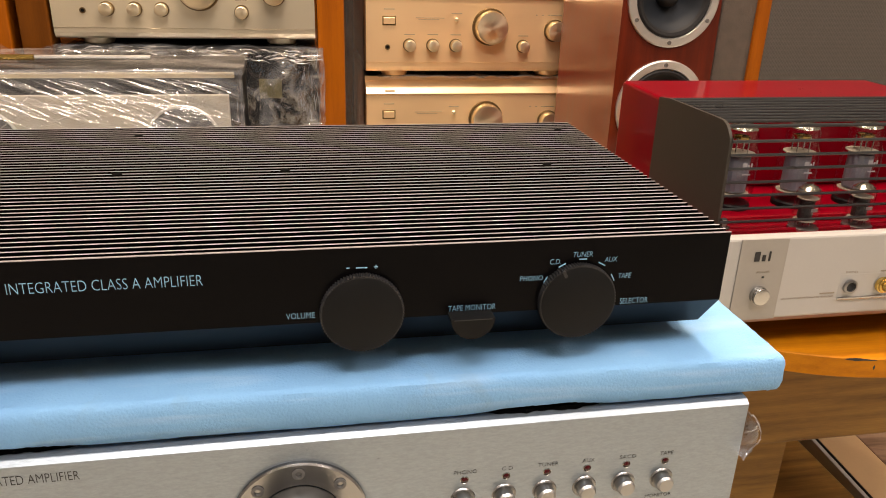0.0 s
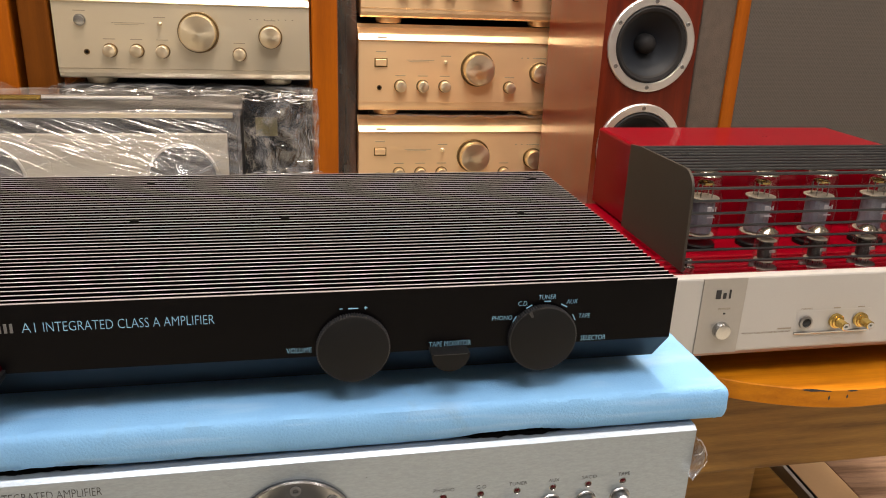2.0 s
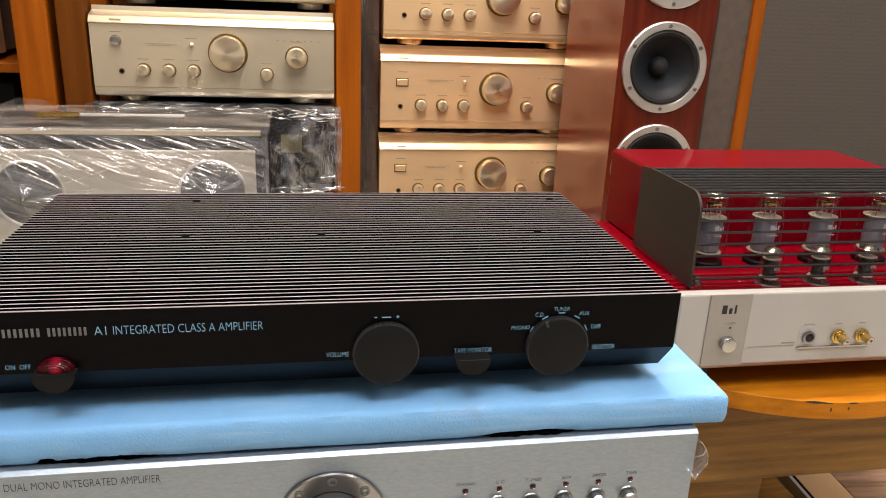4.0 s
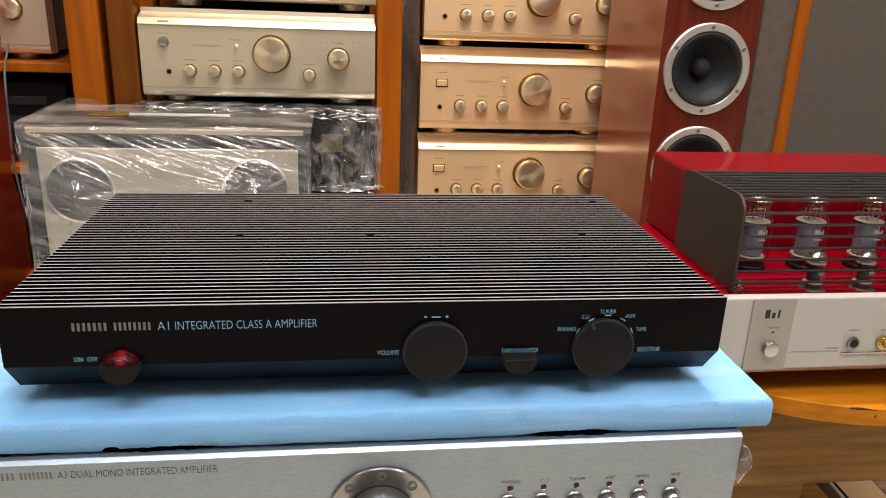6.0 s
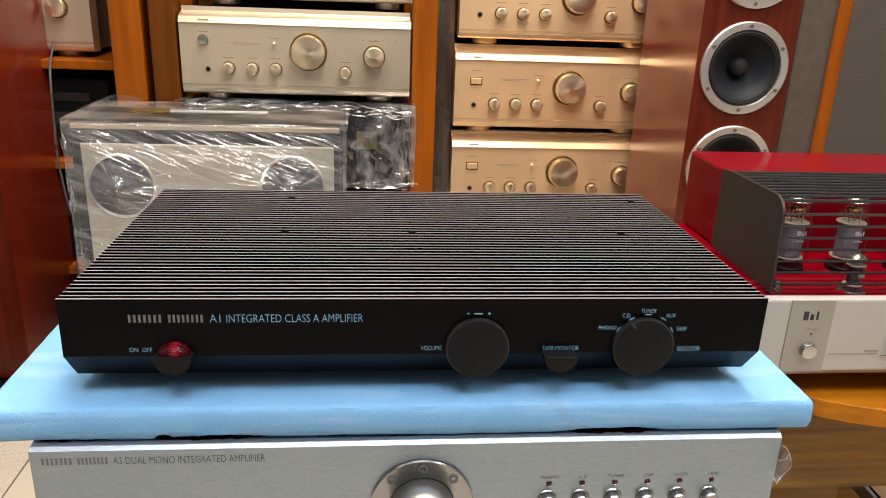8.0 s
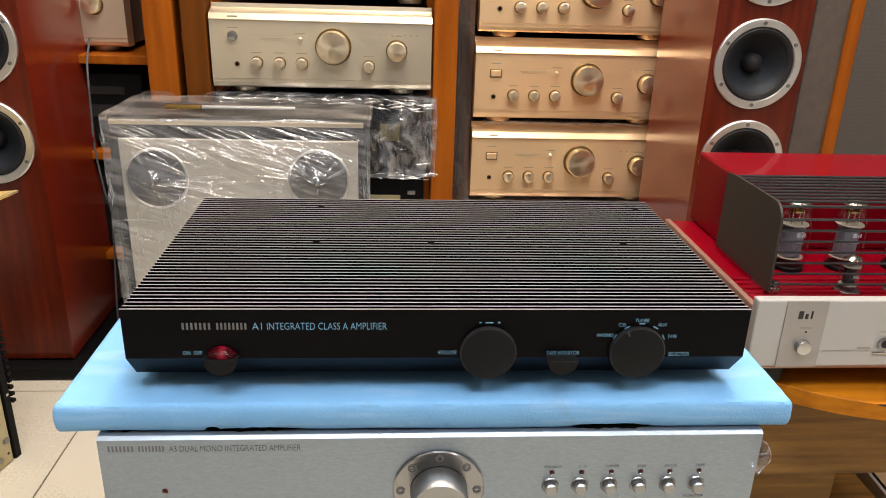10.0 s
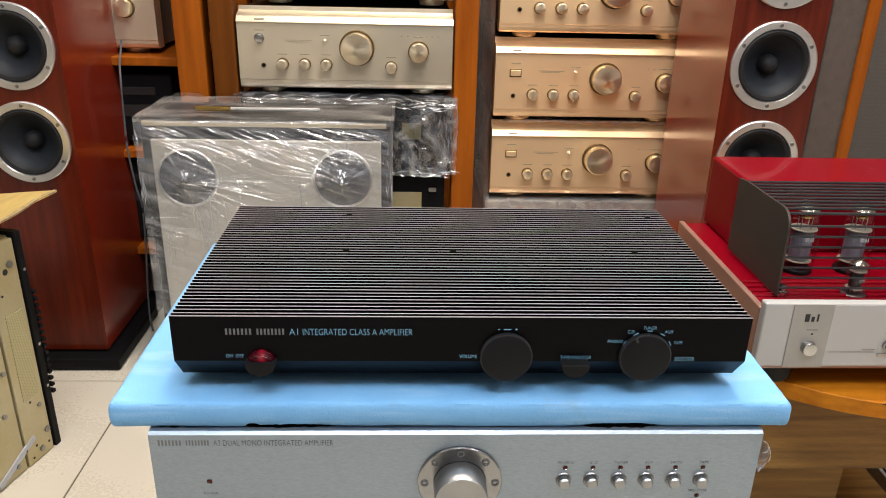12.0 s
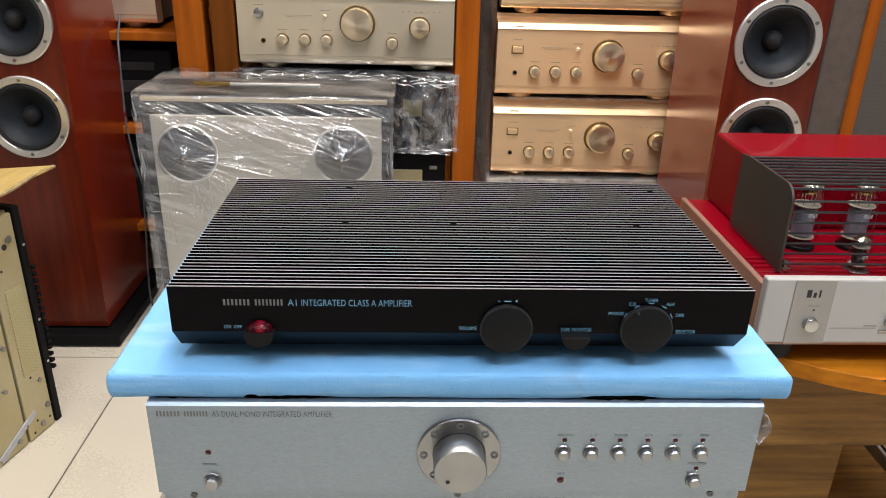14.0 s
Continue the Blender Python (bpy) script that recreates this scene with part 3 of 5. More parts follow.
def loudspeaker(cx, y, turn, label):
    s = thing("floor_loudspeaker", label, "loudspeaker", (cx, y, 0), turn, "floor loudspeakers")
    z0, z1 = 0.032, 0.975
    part("cabinet", box(-0.0835, 0.0835, 0.0302, 0.275, z0, z1), ROSE_LIT, s, "cabinet sides with their bright sheen painted in")
    b = part("baffle", baffle([0.470, 0.643, 0.816], 0.062, 0.0835, z0, z1, 0.0302), (ROSE, ROSE_LIT), s)
    part("plinth", box(-0.115, 0.115, -0.033, 0.30, 0.002, 0.027, 0.004), DARK, s)
    for fx in (-0.095, 0.095):
        for fy in (-0.01, 0.28):
            part("foot", turned([(0, 0), (0.012, 0), (0.012, 0.0025), (0, 0.0025)], 16, at=(fx, fy, 0), axis="Z"), DARK, s)
    part("spacer", box(-0.07, 0.07, 0.02, 0.255, 0.0272, 0.0318), DARK, s)
    driver(0.470, s, CONE)
    driver(0.643, s, CONE)
    driver(0.816, s, KEVLAR)
    part("tweeter", turned([(0.030, 0), (0.030, 0.003), (0.018, 0.0025), (0.013, 0.0), (0.009, 0.006), (0, 0.009)], 32, at=(0, 0, 0.925)), STEEL_GREY, s, smooth=True)
    return s


loudspeaker(0.800, 0.860, 0, "glossy red-brown floor loudspeaker with silver-ringed drivers")
loudspeaker(-0.541, 0.930, 0, "red-brown veneered floor loudspeaker on a black plinth")

# ---- grey loudspeaker with orange frame ----
big = thing("large_loudspeaker", "large grey felt loudspeaker with orange wooden frame", "loudspeaker", (0.946, 0.845, 0))
part("cabinet", box(-0.058, 0.60, 0.02, 0.55, 0.0, 1.30, 0.004), FELT, big)
part("frame_post", box(0.002, 0.0243, 0.013, 0.0198, 0.0, 1.32, 0.001), ORANGE, big)
part("frame_post", box(0.58, 0.602, 0.013, 0.0198, 0.0, 1.32, 0.001), ORANGE, big)
part("grille", box(0.0245, 0.5795, 0.0145, 0.0195, 0.02, 1.29, 0.001), MESH, big, "dark woven grille cloth")

# ---- stand with the tube amplifier ----
stand = thing("low_cabinet", "walnut low cabinet with a round orange wooden top", "cabinet", (0, 0, 0))
top_bm = turned([(0, 0.3705), (0.251, 0.3705), (0.252, 0.3715), (0.252, 0.3892), (0.251, 0.390), (0, 0.390)], 96, axis="Z", at=(0.735, 0.437, 0))
part("tabletop", top_bm, ORANGE_TOP, stand, "round orange wooden top with worn edge")
for da, ln, r, dz in ((-102.2, 0.024, 0.0013, 0.3891), (-99.6, 0.012, 0.0006, 0.3886), (-93.7, 0.011, 0.0009, 0.3890), (-98.6, 0.002, 0.0005, 0.3815), (-94.6, 0.002, 0.0005, 0.3830)):
    a = radians(da)
    gouge = bmesh.new()
    rings_ = []
    for k in range(11):
        u = k / 10
        w = r * (math.sin(math.pi * u) ** 0.7) * (1 + 0.5 * noise.noise(Vector((da, k * 1.7, 0)))) + 0.00005
        tall = 1.0 if ln > 0.005 else 4.0
        rings_.append([gouge.verts.new(((u - 0.5) * ln, -0.0004 - w * 0.12 * math.cos(q), dz + w * tall * math.sin(q))) for q in [2 * math.pi * m / 8 for m in range(8)]])
    for p, q in zip(rings_, rings_[1:]):
        for m in range(8):
            gouge.faces.new((p[m], p[(m + 1) % 8], q[(m + 1) % 8], q[m]))
    ch = part("chip", gouge, PRINT_DARK, stand, "dark worn gouge on the edge")
    ch.matrix_basis = pose(0.735 + 0.2518 * math.cos(a), 0.437 + 0.2518 * math.sin(a), 0, 0, 0, da + 90)
part("apron", box(0.455, 0.955, 0.27, 0.292, 0.243, 0.3702, 0.002), APRON, stand)
part("side_panel", box(0.455, 0.475, 0.2925, 0.60, 0.0, 0.3702, 0.002), APRON, stand)
part("divider", box(0.62, 0.638, 0.3305, 0.60, 0.0602, 0.3702, 0.002), APRON, stand)
part("stile", box(0.4760, 0.6195, 0.3160, 0.3300, 0.0605, 0.3702, 0.001), APRON, stand)
part("front_panel", box(0.6200, 0.7380, 0.3190, 0.3300, 0.0605, 0.3702, 0.001), APRON, stand)
part("rear_leg", box(0.90, 0.94, 0.56, 0.60, 0.0602, 0.3702, 0.002), APRON, stand)
part("bottom_board", box(0.4755, 0.905, 0.2925, 0.60, 0.0, 0.06, 0.002), APRON, stand)

tube_amp = thing("tube_amplifier", "red lacquered tube amplifier with white front panel", "amplifier", (0.535, 0.214, 0.390))
TW = 0.40
part("front_panel", box(0, TW, 0, 0.012, 0.032, 0.107, 0.002), WHITE, tube_amp, "white satin front panel")
part("badge_plate", box(0.030, 0.073, -0.0012, 0.0004, 0.0325, 0.1065, 0.0004), PLATE, tube_amp, "grey plate with a dark logo bar")
part("chassis", box(0.0072, TW - 0.0072, 0.0122, 0.275, 0.022, 0.088, 0.002), COPPER, tube_amp, "rose-brown chassis sides")
part("deck", box(0.0072, TW - 0.0072, 0.0122, 0.276, 0.0882, 0.0945, 0.002), RED, tube_amp, "red lacquered top plate")
for x0, x1 in ((0.0, 0.007), (TW - 0.007, TW)):
    part("side_rim", box(x0, x1, 0.0124, 0.277, 0.0205, 0.0968, 0.0016), COPPER, tube_amp, "rose-brown rounded side rim")
part("transformer_cover", box(0.036, 0.343, 0.172, 0.285, 0.0946, 0.1865, 0.004, 3), RED, tube_amp, "glossy red transformer cover")
for fx in (0.04, TW - 0.04):
    for fy in (0.04, 0.235):
        part("foot", turned([(0, 0), (0.019, 0), (0.021, 0.004), (0.021, 0.0219), (0, 0.0219)], 24, at=(fx, fy, 0), axis="Z"), RUBBER, tube_amp, smooth=True)


bars([(0.0435, 0.0482, 0.087, 0.0955), (0.0505, 0.0535, 0.087, 0.0925), (0.0563, 0.0580, 0.087, 0.0955)], -0.0014, PRINT_DARK, tube_amp, "logo")
bars([(0.0535, 0.0555, 0.0715, 0.0730)], -0.0014, PRINT_DARK, tube_amp)
lettering("POWER", 0.0480, 0.0600, 0.0760, 0.0780, -0.0012, PRINT_BROWN, tube_amp)
lettering("VACUUM TUBE INTEGRATED AMPLIFIER", 0.0765, 0.1270, 0.0494, 0.0510, 0, PRINT_BROWN, tube_amp)
lettering("PHONES", 0.1340, 0.1455, 0.0714, 0.0730, 0, PRINT_BROWN, tube_amp)
for x0, x1, z0, z1 in ((0.113, 0.127, 0.0528, 0.0540), (0.168, 0.175, 0.0715, 0.0724), (0.194, 0.201, 0.0715, 0.0724)):
    bars([(x0, x1, z0, z1)], -0.0001, PRINT_BROWN, tube_amp)
knob(0.0075, 0.006, (0.0535, -0.001, 0.056), tube_amp, "power_button", STEEL, 0.0082)
part("jack_recess", box(0.130, 0.208, -0.0002, 0.0004, 0.0465, 0.0700), WHITE, tube_amp)
part("jack_strip", box(0.130, 0.208, -0.0018, -0.0003, 0.0465, 0.0490, 0.0006), STEEL, tube_amp, "bright metal strip")
hp = part("headphone_jack", turned([(0.0065, 0.001), (0.0065, 0.003), (0.0045, 0.0034), (0.0040, 0.0014)], 24, at=(0.140, 0, 0.0590)), STEEL_GREY, tube_amp, smooth=True)
part("socket", turned([(0.0042, 0.0022), (0, 0.0014)], 24, at=(0.140, 0, 0.0590)), RUBBER, hp)
for lx in (0.1715, 0.1975):
    rca = part("rca_socket", turned([(0.0072, 0.0012), (0.0072, 0.004), (0.0060, 0.0045), (0.0060, 0.006), (0.0044, 0.0065), (0.0040, 0.016), (0.0033, 0.0165)], 24, at=(lx, 0, 0.0595)), BRASS, tube_amp, smooth=True)
    part("core", turned([(0.0033, 0.0165), (0.0016, 0.0165), (0.0014, 0.013), (0, 0.013)], 20, at=(lx, 0, 0.0595)), WHITE, rca)
for k in range(6):
    part("deck_rib", rod([(0.006, 0.022 + k * 0.0115, 0.0945), (TW - 0.006, 0.022 + k * 0.0115, 0.0945)], 0.0032, 10), RED, tube_amp)


def cage_side():
    pts = [(0.1712, 0.100), (0.034, 0.100), (0.036, 0.172)]
    pts += [(0.056 - 0.020 * math.cos(a), 0.174 + 0.020 * math.sin(a)) for a in [k * math.pi / 16 for k in range(1, 8)]]
    pts += [(0.060, 0.1938), (0.150, 0.1925), (0.1712, 0.190)]
    return pts


cage = thing("tube_cage", "bronze-grey tube cage with horizontal wire bars", "cage", (0.535, 0.214, 0.390))
CX0, CX1 = 0.0275, 0.3675
for x in (CX0, CX1):
    part("side_plate", extruded(cage_side(), x - 0.0013, x + 0.0013), CAGE, cage)
for k in range(7):
    z = 0.1085 + k * 0.01175
    part("bar", rod([(CX0 + 0.001, 0.0355 + 0.0001 * k, z), (CX1 - 0.001, 0.0355 + 0.0001 * k, z)], 0.0013, 8), WIRE, cage)
for k in range(10):
    part("bar", rod([(CX0 + 0.001, 0.046 + k * 0.0118, 0.1895 + 0.0015 * min(k, 1)), (CX1 - 0.001, 0.046 + k * 0.0118, 0.1895 + 0.0015 * min(k, 1))], 0.0016, 8), WIRE, cage)
for x in (CX0 + 0.008, CX1 - 0.008):
    part("bolt", turned([(0, 0.110), (0.003, 0.110), (0.004, 0.108), (0.004, 0.104), (0.0065, 0.103), (0.0065, 0.0978), (0.0045, 0.0976), (0.0045, 0.0946), (0, 0.0946)], 12, at=(x, 0.040, 0), axis="Z"), STEEL, cage, smooth=True)


def power_tube(x, y):
    t = thing("power_tube", "clear power valve with silvered top and grey plates", "valve", (0.535 + x, 0.214 + y, 0.4846), group="power valves")
    part("base", turned([(0, 0), (0.0175, 0), (0.0175, 0.004), (0.0165, 0.0052), (0, 0.0052)], 28, axis="Z"), DARK, t, smooth=True)
    bulb = part("bulb", turned([(0.0162, 0.0054), (0.0180, 0.012), (0.0188, 0.020), (0.0190, 0.045), (0.0180, 0.056), (0.0155, 0.062), (0.0155, 0.074), (0.0135, 0.079), (0.007, 0.0825), (0, 0.0835)], 28, axis="Z"), GLASS, t, smooth=True)
    bulb.visible_shadow = False
    part("anode", turned([(0, 0.016), (0.0112, 0.016), (0.0118, 0.018), (0.0118, 0.050), (0.010, 0.051), (0, 0.051)], 16, axis="Z"), ANODE, t)
    part("mica", turned([(0, 0.0140), (0.0150, 0.0140), (0.0150, 0.0147), (0, 0.0147)], 24, axis="Z"), MICA, t, "pale mica disc")
    part("mica", turned([(0, 0.0525), (0.0150, 0.0525), (0.0150, 0.0533), (0, 0.0533)], 24, axis="Z"), MICA, t, "pale mica disc")
    part("getter", turned([(0.0142, 0.0764), (0.0130, 0.0784), (0.0068, 0.0818), (0, 0.0826)], 28, axis="Z"), GETTER, t, "bright silvered glass top", smooth=True)
    part("getter_ring", turned([(0.006, 0.066), (0.008, 0.067), (0.008, 0.069), (0.006, 0.068)], 20, axis="Z"), BRASS, t)
    for a in range(4):
        c, d = 0.008 * math.cos(a * 1.57 + 0.6), 0.008 * math.sin(a * 1.57 + 0.6)
        part("support_rod", rod([(c, d, 0.0512), (c, d, 0.068)], 0.0007, 6), STEEL, t)
    bars([(-0.0060, -0.0015, 0.0430, 0.0475), (-0.0005, 0.0014, 0.0430, 0.0458), (0.0026, 0.0037, 0.0430, 0.0475), (-0.005, 0.003, 0.0362, 0.0374)], -0.0193, PRINT_WHITE, t, "logo")
    return t


def small_tube(x, y):
    t = thing("preamp_tube", "small clear valve with silvered top", "valve", (0.535 + x, 0.214 + y, 0.4846), group="small valves")
    part("base", turned([(0, 0), (0.0135, 0), (0.0135, 0.0022), (0.0118, 0.003), (0, 0.003)], 24, axis="Z"), STEEL_GREY, t, smooth=True)
    bulb = part("bulb", turned([(0.0113, 0.0032), (0.0116, 0.006), (0.0110, 0.011), (0.0108, 0.032), (0.0095, 0.037), (0.0055, 0.0405), (0.0022, 0.0415), (0.0012, 0.0445), (0, 0.0455)], 24, axis="Z"), GLASS, t, smooth=True)
    bulb.visible_shadow = False
    for z in (0.0080, 0.0285):
        part("mica", turned([(0, z), (0.0092, z), (0.0092, z + 0.0006), (0, z + 0.0006)], 20, axis="Z"), MICA, t)
    for k in range(9):
        c, d = 0.0066 * math.cos(k * 0.68), 0.0066 * math.sin(k * 0.68)
        part("pin", rod([(c, d, 0.0031), (c, d, 0.0079)], 0.0006, 6), STEEL, t)
    part("anode", turned([(0, 0.010), (0.0062, 0.010), (0.0066, 0.011), (0.0066, 0.027), (0, 0.028)], 14, axis="Z"), ANODE_DARK, t)
    part("getter", turned([(0.0090, 0.0368), (0.0053, 0.0398), (0.0015, 0.0412), (0, 0.0416)], 24, axis="Z"), GETTER, t, "bright silvered glass top", smooth=True)
    bars([(-0.003, 0.003, 0.019, 0.022)], -0.0112, PRINT_WHITE, t, "marking")
    return t


for x in (0.087, 0.151, 0.219, 0.287):
    power_tube(x, 0.116)
for x in (0.1205, 0.175, 0.229, 0.283):
    small_tube(x, 0.050)

# ---- under the table ----
crate = thing("wooden_board", "pale wood-grained board lying beside the cabinet", "board", (0.908, 0.27, 0.0), -4)
part("panel", box(0.0750, 0.45, 0.0, 0.30, 0.03, 0.060, 0.002), PINKWOOD, crate)
part("pale_edge", box(0.0120, 0.0747, 0.0, 0.30, 0.03, 0.060, 0.002), PALE, crate, "plain pale edge")
part("underside", box(0.0, 0.45, 0.0, 0.30, 0.0, 0.0298, 0.002), DARK, crate)
part("edge_strip", box(0.0065, 0.0117, -0.005, 0.305, 0.03, 0.062, 0.002), DARK, crate, "black edge strip")
part("white_trim", box(0.0, 0.0062, -0.005, 0.305, 0.03, 0.062, 0.001), WHITE, crate, "thin white edging")


# ---- stack in the middle ----
lower = thing("lower_amplifier", "silver component wrapped in clear film under the amplifier", "amplifier", (-0.018, -0.013, 0.30))
part("front_panel", box(0, 0.447, 0.0, 0.010, 0.0, 0.1225, 0.0012), SILVER, lower)
part("body", box(0.003, 0.444, 0.0102, 0.35, 0.0, 0.1225, 0.001), STEEL_GREY, lower)
for lx in (0.023, 0.225, 0.424):
    sc = part("screw", turned([(0.0026, 0.0), (0.0026, 0.0009), (0.0015, 0.0010), (0.0013, 0.0004), (0, 0.0004)], 18, at=(lx, 0, 0.1185)), HEX, lower)
for k in range(14):
    part("slot", box(0.135 + k * 0.0128, 0.1435 + k * 0.0128, -0.0005, 0.0015, 0.100, 0.1145, 0.0004), DARK, lower)
for x0, sgn, zc, hh in ((0.4495, 1, 0.187, 0.026), (0.443, 1, 0.090, 0.05), (0.0, -1, 0.105, 0.035)):
    w = bmesh.new()
    rows_ = []
    for i in range(9):
        a = math.pi * i / 8
        rows_.append([w.verts.new((x0 + sgn * (0.0062 * math.sin(a) * (1 + 0.25 * noise.noise(Vector((i, j * 0.7, zc * 90)))) - 0.002), -0.010 + j * 0.035, zc + hh / 2 * math.cos(a))) for j in range(5)])
    for a, b in zip(rows_, rows_[1:]):
        for j in range(4):
            w.faces.new((a[j], a[j + 1], b[j + 1], b[j]))
    part("loose_wrap", w, FILM_WRAP, lower, "bulging clear film", smooth=True)
for x0, sgn, zc, hh in ((0.4495, 1, 0.187, 0.026), (0.443, 1, 0.090, 0.05), (0.0, -1, 0.105, 0.035)):
    edge = [(x0 + sgn * (0.0064 * math.sin(math.pi * i / 10) - 0.002), -0.010 + 0.002 * math.sin(i), zc + hh / 2 * math.cos(math.pi * i / 10)) for i in range(11)]
    # Pale rim lines stand in for the highlight along the bulge.
    part("wrap_edge", rod(edge, 0.0004, 6), STREAK_GLINT, lower, "film rim painted pale as a highlight", smooth=True)
    part("wrap_edge", rod([edge[3], (x0 + sgn * 0.003, -0.008, zc + hh * 0.1), (x0 - sgn * 0.001, -0.006, zc)], 0.0003, 6), STREAK_GLINT, lower, smooth=True)
plinth = thing("stand", "plain dark wooden stand under the stacked amplifiers", "stand", (-0.03, 0.0, 0))
part("top", box(0, 0.47, 0.0, 0.38, 0.28, 0.30, 0.003), APRON, plinth)
for fx in (0.0, 0.43):
    for fy in (0.0, 0.34):
        part("leg", box(fx, fx + 0.04, fy, fy + 0.04, 0, 0.2798, 0.003), APRON, plinth)

silver_amp = thing("silver_amplifier", "brushed silver amplifier with a large round volume knob", "amplifier", (0, 0, 0))
A3X0, A3X1, A3Y, A3Z0, A3Z1 = -0.020, 0.432, -0.016, 0.4235, 0.5027
prof = [(A3Y, A3Z0), (A3Y, A3Z1 - 0.0006), (A3Y + 0.0022, A3Z1 + 0.0012), (A3Y + 0.0026, A3Z1 + 0.0014), (A3Y + 0.012, A3Z1 + 0.0014), (A3Y + 0.012, A3Z0)]
part("front_panel", extruded(prof, A3X0, A3X1), SILVER, silver_amp, "brushed silver front panel")
part("body", box(A3X0 + 0.004, A3X1 - 0.004, A3Y + 0.0122, 0.36, A3Z0 + 0.0005, A3Z1 + 0.0012, 0.001), DARK, silver_amp)
FY = A3Y
flange = part("flange", turned([(0.0318, 0), (0.0318, 0.0018), (0.0310, 0.0026), (0.0200, 0.0026)], 72, at=(0.2065, FY, 0.4605)), FLANGE, silver_amp, "polished round flange", smooth=True)
for k in range(8):
    a = math.pi / 4 * k + math.pi / 2
    part("screw", turned([(0.0029, 0.0026), (0.0029, 0.0034), (0.0017, 0.0036), (0.0015, 0.0022), (0, 0.0022)], 18,
                         at=(0.2065 + 0.0265 * math.cos(a), FY, 0.4605 + 0.0265 * math.sin(a))), HEX, flange, smooth=True)
vol = part("volume_knob", turned([(0.0195, 0.0026), (0.0195, 0.0215), (0.0188, 0.0225), (0.0, 0.0225)], 72), SPUN, silver_amp, "spun aluminium volume knob", smooth=True)
vol.location = (0.2065, FY, 0.4605)
part("dot", turned([(0.0016, 0.0226), (0.0016, 0.0229), (0, 0.0229)], 16, at=(-0.0090, 0, -0.0085)), PRINT_DARK, vol)


def led(x, z, r=0.0019):
    d = part("indicator", turned([(r * 0.86, 0.0002), (r * 0.7, 0.0006), (r * 0.35, 0.0009), (0, 0.0010)], 18, at=(x, FY, z)), LED_RED, silver_amp, smooth=True)
    part("bezel", turned([(r * 0.86, 0.0002), (r * 0.98, 0.0005), (r * 1.12, 0.0003), (r * 1.15, 0)], 18, at=(x, FY, z)), STEEL, d, smooth=True)


def push(x, z, r=0.0046):
    b = part("button", turned([(0, 0.0065), (r * 0.8, 0.0062), (r, 0.005), (r, 0.0)], 28), SPUN, silver_amp, smooth=True)
    b.location = (x, FY, z)
    part("collar", turned([(r * 1.02, 0.0002), (r * 1.10, 0.0002), (r * 1.28, 0.0006), (r * 1.38, 0)], 28), STEEL_GREY, b, smooth=True)


for x, words, w in ((0.285, "PHONO", 0.0115), (0.306, "C D", 0.0055), (0.327, "TUNER", 0.0105), (0.348, "AUX", 0.0062), (0.369, "SACD", 0.0088), (0.390, "TAPE", 0.0072)):
    led(x + 0.0005, 0.4722)
    push(x, 0.4610)
    lettering(words, x - w / 2 + 0.0008, x + w / 2 + 0.0008, 0.4758, 0.4779, FY, PRINT_DARK, silver_amp)
lettering("MONITOR", 0.3825, 0.3970, 0.4494, 0.4514, FY, PRINT_DARK, silver_amp)
led(0.3895, 0.4457), push(0.3885, 0.4350)
lettering("I.R.R", 0.2825, 0.2885, 0.4400, 0.4419, FY, PRINT_DARK, silver_amp)
led(0.2855, 0.4348, 0.0030)
led(0.0205, 0.4610, 0.0022)
lettering("POWER", 0.0155, 0.0260, 0.4492, 0.4512, FY, PRINT_DARK, silver_amp)
push(0.0215, 0.4345, 0.0052)
for x0, x1, count in ((-0.0135, 0.0042, 7), (0.0064, 0.0240, 8)):
    step = (x1 - x0) / count
    bars([(x0 + step * k, x0 + step * (k + 0.5), 0.4932, 0.4976) for k in range(count)], FY, PRINT_BAR, silver_amp, "brand_bar")
lettering("A3 DUAL MONO INTEGRATED AMPLIFIER", 0.0262, 0.1128, 0.4930, 0.4976, FY, PRINT_DARK, silver_amp)


